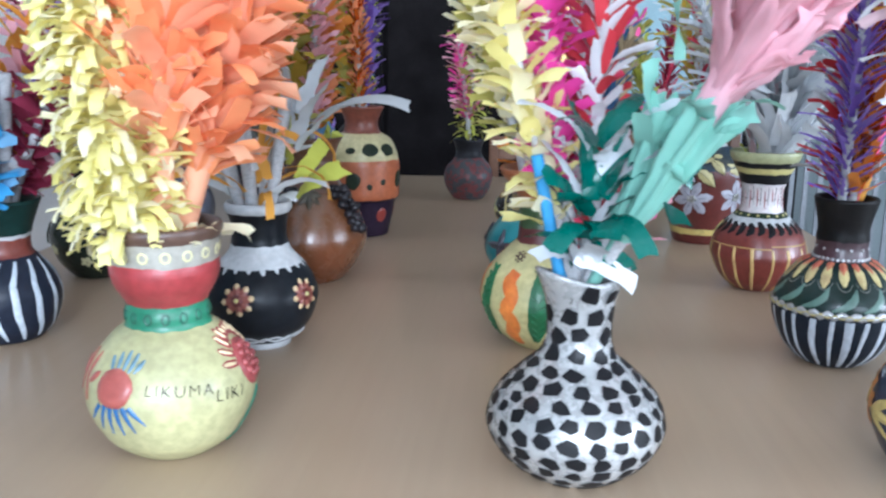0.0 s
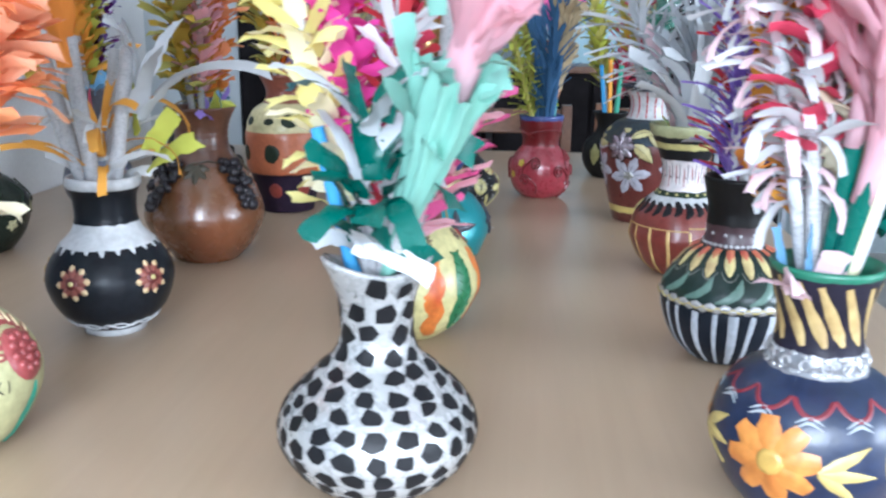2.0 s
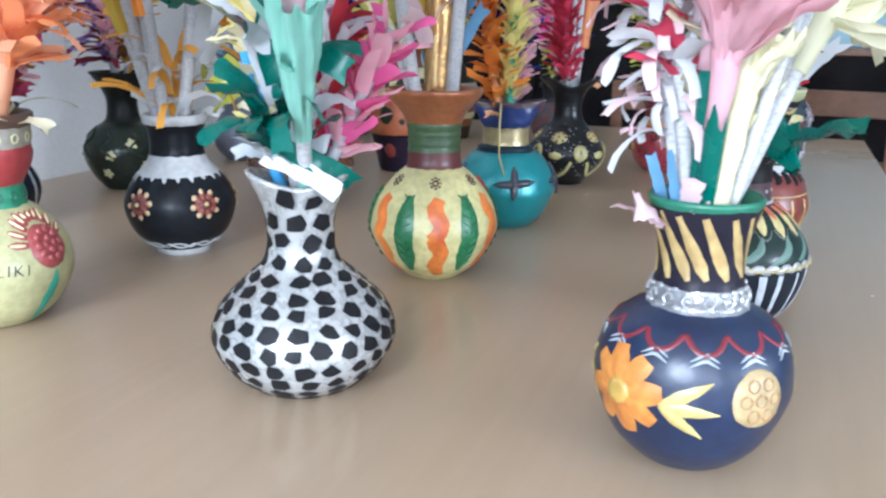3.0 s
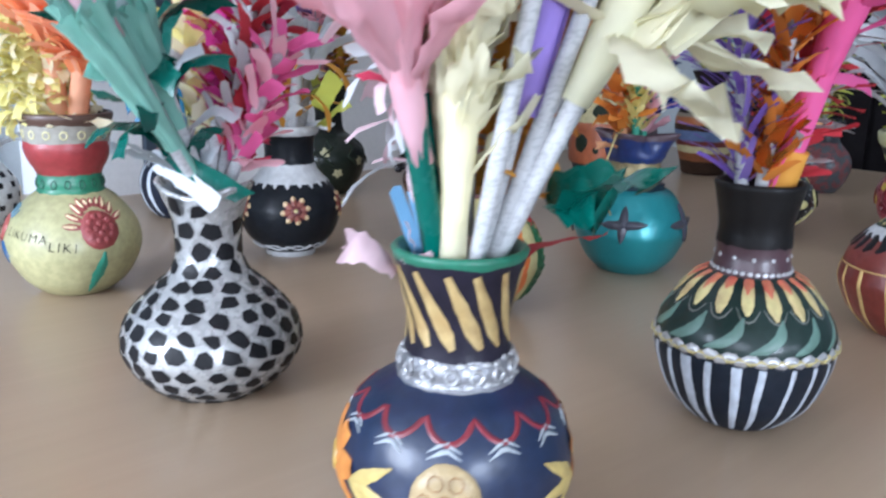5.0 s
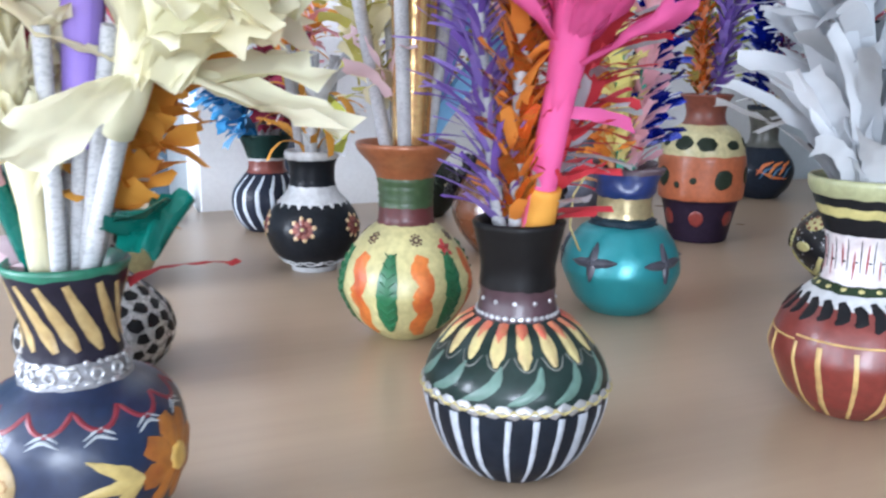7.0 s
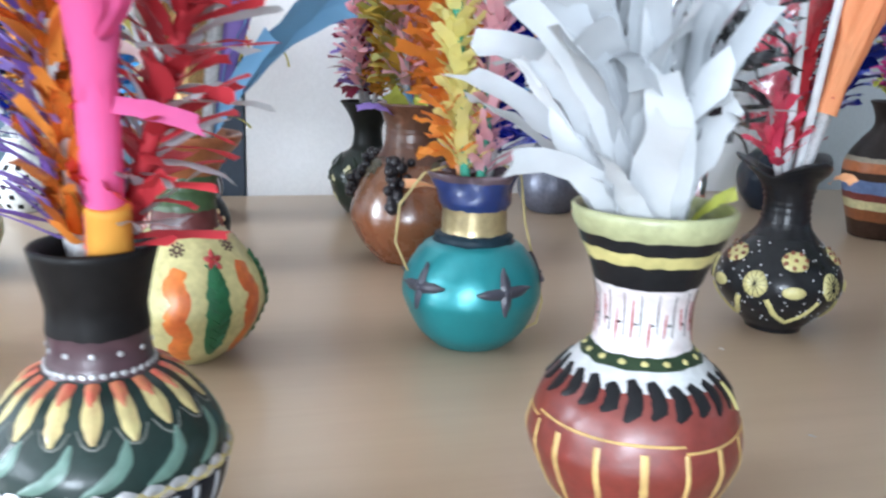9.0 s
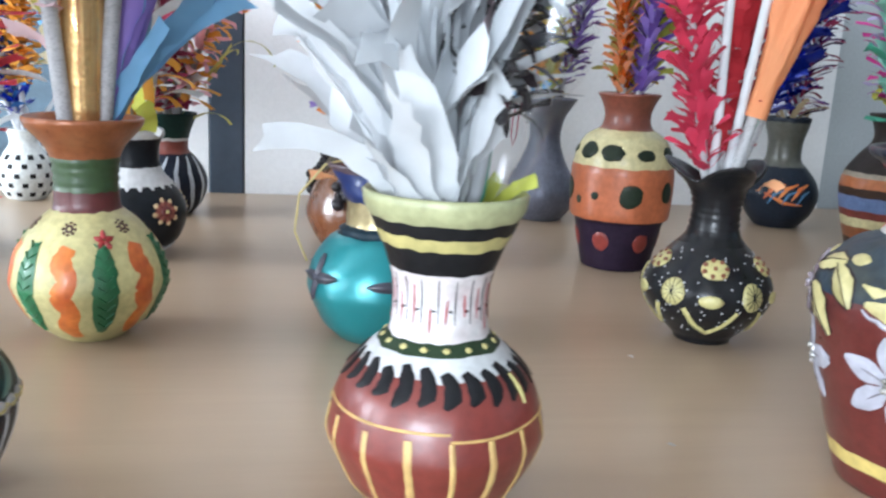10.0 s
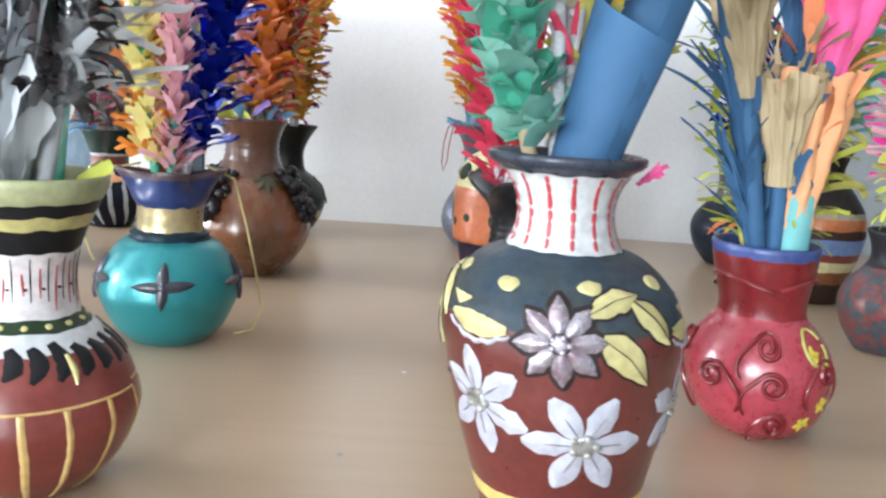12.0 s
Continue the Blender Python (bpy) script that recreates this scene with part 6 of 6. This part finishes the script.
# back rows
brush("N", "gold lime", (-0.02, 0.02), (0.0, 0.0), 0.34, 0.05, 0.022, 170, 45, 0.6, 0.0, label="mustard yellow tissue stalk")
brush("N", "foil_purple purple", (0.0, 0.22), (0.0, 0.024), 0.32, 0.05, 0.012, 110, 45, 0.5, 0.1, label="purple tinsel stalk")
brush("N", "amber", (0.02, -0.2), (0.0, -0.02), 0.32, 0.05, 0.02, 100, 45, 0.6, 0.1, label="amber tissue stalk")
ribbons("N", "azure", 5, 0.06, 0.022, 0.9, (0.1, -0.5), (0.3, 1.0), (0.02, -0.03), "teal blue paper star at the rim")
brush("O", "burgundy violet", (-0.22, 0.0), (-0.014, 0.0), 0.30, 0.07, 0.020, 130, 25, 0.8, 0.05, label="burgundy and violet paper stalk")
brush("O", "amber gold", (0.10, 0.14), (0.008, 0.012), 0.30, 0.055, 0.022, 110, 40, 0.6, 0.05, label="amber tissue stalk")
brush("O", "pink rose", (0.04, -0.12), (0.004, -0.014), 0.32, 0.05, 0.016, 110, 40, 0.6, 0.1, label="pink fringed paper stalk")
straws("P", "news", [(-0.018, 0.01, -0.14, 0.06), (0.014, 0.018, 0.1, 0.14), (0.02, -0.012, 0.14, -0.08), (0.0, 0.0, 0.0, 0.0)], 0.17, 0.009)
brush("P", "sky azure", (0.05, -0.72), (0.0, -0.026), 0.30, 0.055, 0.024, 150, 40, 1.0, 0.0, "sky", 0.012, label="sky blue curled paper stalk")
brush("P", "burgundy", (0.42, 0.02), (0.024, 0.0), 0.26, 0.06, 0.032, 56, 35, 0.5, 0.05, label="dark red paper strips on a stick")
ribbons("P", "white", 8, 0.16, 0.020, 0.35, (0.05, 0.02), (0.1, 0.9), (0.0, 0.0), "white paper strips standing in a vase")
brush("P", "pink amber", (0.05, 0.34), (0.0, 0.02), 0.28, 0.06, 0.020, 100, 30, 0.8, 0.1, label="pink and orange curled paper stalk")
ribbons("P", "olive", 6, 0.14, 0.006, 0.4, (0.05, 0.9), (0.8, 2.4), (0.0, 0.03), "thin olive paper curls", rise=0.16)
ribbons("Q", "white", 9, 0.13, 0.014, 0.6, (0.1, 0.5), (1.2, 2.6), (0.0, 0.012), "limp white cloth ribbon")
brush("Q", "foil_blue blue", (-0.05, -0.14), (0.0, -0.01), 0.32, 0.05, 0.018, 120, 40, 0.5, 0.1, label="deep blue foil stalk")
brush("Q", "amber", (0.05, 0.02), (0.0, 0.0), 0.32, 0.05, 0.026, 100, 35, 0.8, 0.3, label="orange tissue stalk")
brush("Q", "olive", (0.0, -0.36), (0.0, -0.012), 0.3, 0.05, 0.02, 90, 45, 0.6, 0.2, label="olive tissue stalk")
brush("R", "foil_blue", (0.0, -0.10), (0.0, -0.012), 0.30, 0.06, 0.022, 110, 45, 0.5, 0.1, label="shiny blue foil stalk")
brush("R", "foil_purple burgundy", (0.02, 0.16), (0.0, 0.012), 0.26, 0.06, 0.010, 130, 35, 0.7, 0.0, label="purple tinsel stalk")
ribbons("R", "tan", 6, 0.08, 0.012, 0.7, (0, 0), (0.4, 1.6), (0, 0), "tan paper curls at the mouth")
brush("S", "olive lime", (0.05, 0.0), (0.0, 0.0), 0.30, 0.055, 0.012, 150, 35, 1.2, 0.0, label="yellow-green frilled stalk")
brush("S", "lilac magenta", (0.0, -0.22), (0.0, -0.012), 0.30, 0.05, 0.014, 120, 40, 0.6, 0.1, label="lilac and magenta paper stalk")
brush("S", "aqua", (-0.05, 0.24), (0.0, 0.012), 0.30, 0.05, 0.018, 90, 40, 0.6, 0.1, label="turquoise paper stalk")
brush("U", "lime olive", (0.04, 0.05), (0.0, 0.0), 0.28, 0.055, 0.010, 140, 30, 1.4, 0.0, label="yellow-green frilled stalk")
brush("U", "magenta pink", (-0.1, -0.1), (0.0, 0.0), 0.30, 0.05, 0.014, 110, 40, 0.6, 0.2, label="magenta fringed stalk")
straws("V", "sky", [(-0.02, -0.012, -0.12, 0.0)], 0.14, 0.006, "blue paper stick")
straws("V", "amber", [(-0.006, -0.016, -0.04, 0.0)], 0.14, 0.006, "amber paper stick")
straws("V", "jade", [(0.012, -0.014, 0.06, 0.0)], 0.14, 0.007, "green paper stick")
brush("V", "burgundy crimson", (0.10, 0.06), (0.012, 0.006), 0.32, 0.06, 0.010, 150, 62, 0.3, 0.1, label="burgundy cut-paper spray")
brush("V", "olive lime", (-0.14, 0.06), (-0.012, 0.006), 0.32, 0.055, 0.018, 110, 50, 0.5, 0.2, label="olive tissue stalk")

# ---------------------------------------------------------------- things beside and beyond the table
for (y0, y1, z0, z1), lab in (((0.86, 1.03, 0.7502, 0.789), "cream card box lying on the table"), ((0.86, 0.98, 0.7895, 0.833), "cream card box stacked on another")):
    bk = thing("box", 0.0, 0.0, 0.0, lab, "box", "stacked card boxes")
    part("carton", box(-0.115, -0.02, y0, y1, z0, z1, bevel=0.002), BLOCKWOOD, bk)


def chair(x, y, turn):
    ob = thing("wooden_chair", x, y, 0.0, "brown wooden classroom chair beyond the table", "chair", "chairs beyond the table", turn=turn)
    for dx in (-0.19, 0.19):
        part("leg", box(dx - 0.018, dx + 0.018, -0.2, -0.164, 0, 0.43, bevel=0.003), CHAIRWOOD, ob)
        part("leg", box(dx - 0.018, dx + 0.018, 0.164, 0.2, 0, 0.90, bevel=0.003), CHAIRWOOD, ob)
    part("seat", box(-0.21, 0.21, -0.21, 0.21, 0.431, 0.456, bevel=0.005), CHAIRWOOD, ob)
    part("back_rail", box(-0.172, 0.172, 0.172, 0.192, 0.80, 0.885, bevel=0.004), CHAIRWOOD, ob)
    part("back_rail", box(-0.172, 0.172, 0.172, 0.192, 0.60, 0.66, bevel=0.004), CHAIRWOOD, ob)
    return ob


def shelf_unit(x0, x1, y, h):
    ob = thing("low_cupboard", (x0 + x1) / 2, y, 0.0, "low dark brown cupboard against the far wall", "cupboard")
    w = (x1 - x0) / 2
    part("body", box(-w, w, -0.2, 0.2, 0.0, h - 0.03, bevel=0.004), DARKWOOD, ob)
    part("top", box(-w - 0.01, w + 0.01, -0.215, 0.21, h - 0.029, h, bevel=0.004), CHAIRWOOD, ob, "brown wooden top")
    for k in range(3):
        a = -w + 2 * w * k / 3
        part("door", box(a + 0.008, a + 2 * w / 3 - 0.008, -0.218, -0.2015, 0.05, h - 0.05, bevel=0.003), DARKWOOD, ob)


shelf_unit(1.05, 2.35, 4.3, 1.0)
crate = thing("slatted_crate", 2.25, 3.72, 0.0, "grey slatted metal rack beyond the table", "rack")
for zz in (0.32, 0.9):
    part("rail", box(-0.36, 0.36, -0.012, 0.012, zz - 0.02, zz + 0.02, bevel=0.003), STEEL, crate)
for k in range(13):
    part("slat", box(-0.35 + k * 0.057, -0.33 + k * 0.057, -0.022, -0.0125, 0.0, 0.97, bevel=0.002), STEEL, crate)
c1 = chair(1.15, 3.42, 180)
for cx, cy, ct in ((1.68, 3.5, 172),):
    copy_thing(c1, pose(cx, cy, 0, 0, 0, ct))
cab = thing("dark_cabinet", 0.45, 4.3, 0.0, "tall dark brown cabinet beyond the table's end", "cabinet")
part("body", box(-0.55, 0.55, -0.25, 0.25, 0.05, 2.0, bevel=0.006), DARKWOOD, cab)
part("plinth", box(-0.52, 0.52, -0.22, 0.22, 0.0, 0.05), DARKPOST, cab)
for dx in (-0.275, 0.275):
    part("door", box(dx - 0.265, dx + 0.265, -0.272, -0.251, 0.08, 1.97, bevel=0.004), DARKWOOD, cab)
BLUEWALL = shader("pale_blue_paint", (0.36, 0.52, 0.58), rough=0.7, vary=0.06)
scr = thing("notice_board", 1.75, 4.86, 0.0, "pale blue painted notice board on the far wall", "notice board")
part("panel", box(-0.6, 0.6, 0.0, 0.03, 0.8, 1.9, bevel=0.004), BLUEWALL, scr)
RAFFIA = shader("raffia_straw", (0.52, 0.42, 0.18), rough=0.6, vary=0.15)
for way in (((1.03, 1.66, 0.972), (1.013, 1.693, 0.955), (0.998, 1.707, 0.89), (1.005, 1.722, 0.83), (1.012, 1.732, 0.785), (1.02, 1.722, 0.757), (1.03, 1.70, 0.7535)),
            ((1.05, 1.585, 0.972), (1.06, 1.555, 0.965), (1.068, 1.525, 0.93), (1.07, 1.520, 0.885), (1.075, 1.535, 0.85))):
    ob = thing("raffia_string", *way[0], "thin straw-coloured raffia string hanging from vase lip", "string", "raffia strings")
    bm = bmesh.new()
    fine = []
    for a, b in zip(way, way[1:]):
        fine += [Vector(a).lerp(Vector(b), f) for f in (0, 0.5)]
    tube(bm, fine + [Vector(way[-1])], 0.0016, 6)
    place("strand", bm, RAFFIA, ob)

THREAD = shader("crimson_thread", (0.42, 0.03, 0.07), rough=0.6, vary=0.12)
thread = thing("red_string", 0.26, 1.975, 1.012, "thin crimson string looped over a grey vase's rim", "string")
bm = bmesh.new()
tube(bm, [Vector(q) for q in ((0.258, 1.985, 1.019), (0.262, 1.966, 1.010), (0.264, 1.958, 0.975), (0.266, 1.956, 0.935), (0.268, 1.960, 0.915), (0.267, 1.967, 0.935), (0.264, 1.970, 0.975), (0.258, 1.978, 1.019))], 0.0014, 6)
place("strand", bm, THREAD, thread)

SCRAP = P["white"]
for sx, sy, sa, lab in ((1.135, 1.93, 20, "tiny white paper scrap lying on the table"), (1.629, 1.408, 70, "tiny white paper scrap lying on the table"), (1.377, 1.883, 40, "tiny dark paper scrap lying on the table")):
    ob = thing("paper_scrap", sx, sy, TOP, lab, "paper scrap", "paper scraps on the table", turn=sa)
    bm = bmesh.new()
    strip(bm, Vector((-0.004, 0, 0.0012)), Vector((1, 0, 0.05)), Vector((0, 1, 0)), 0.008, 0.005, 0.3, segs=3)
    part("scrap", bm, P["grey"] if "dark" in lab else SCRAP, ob)
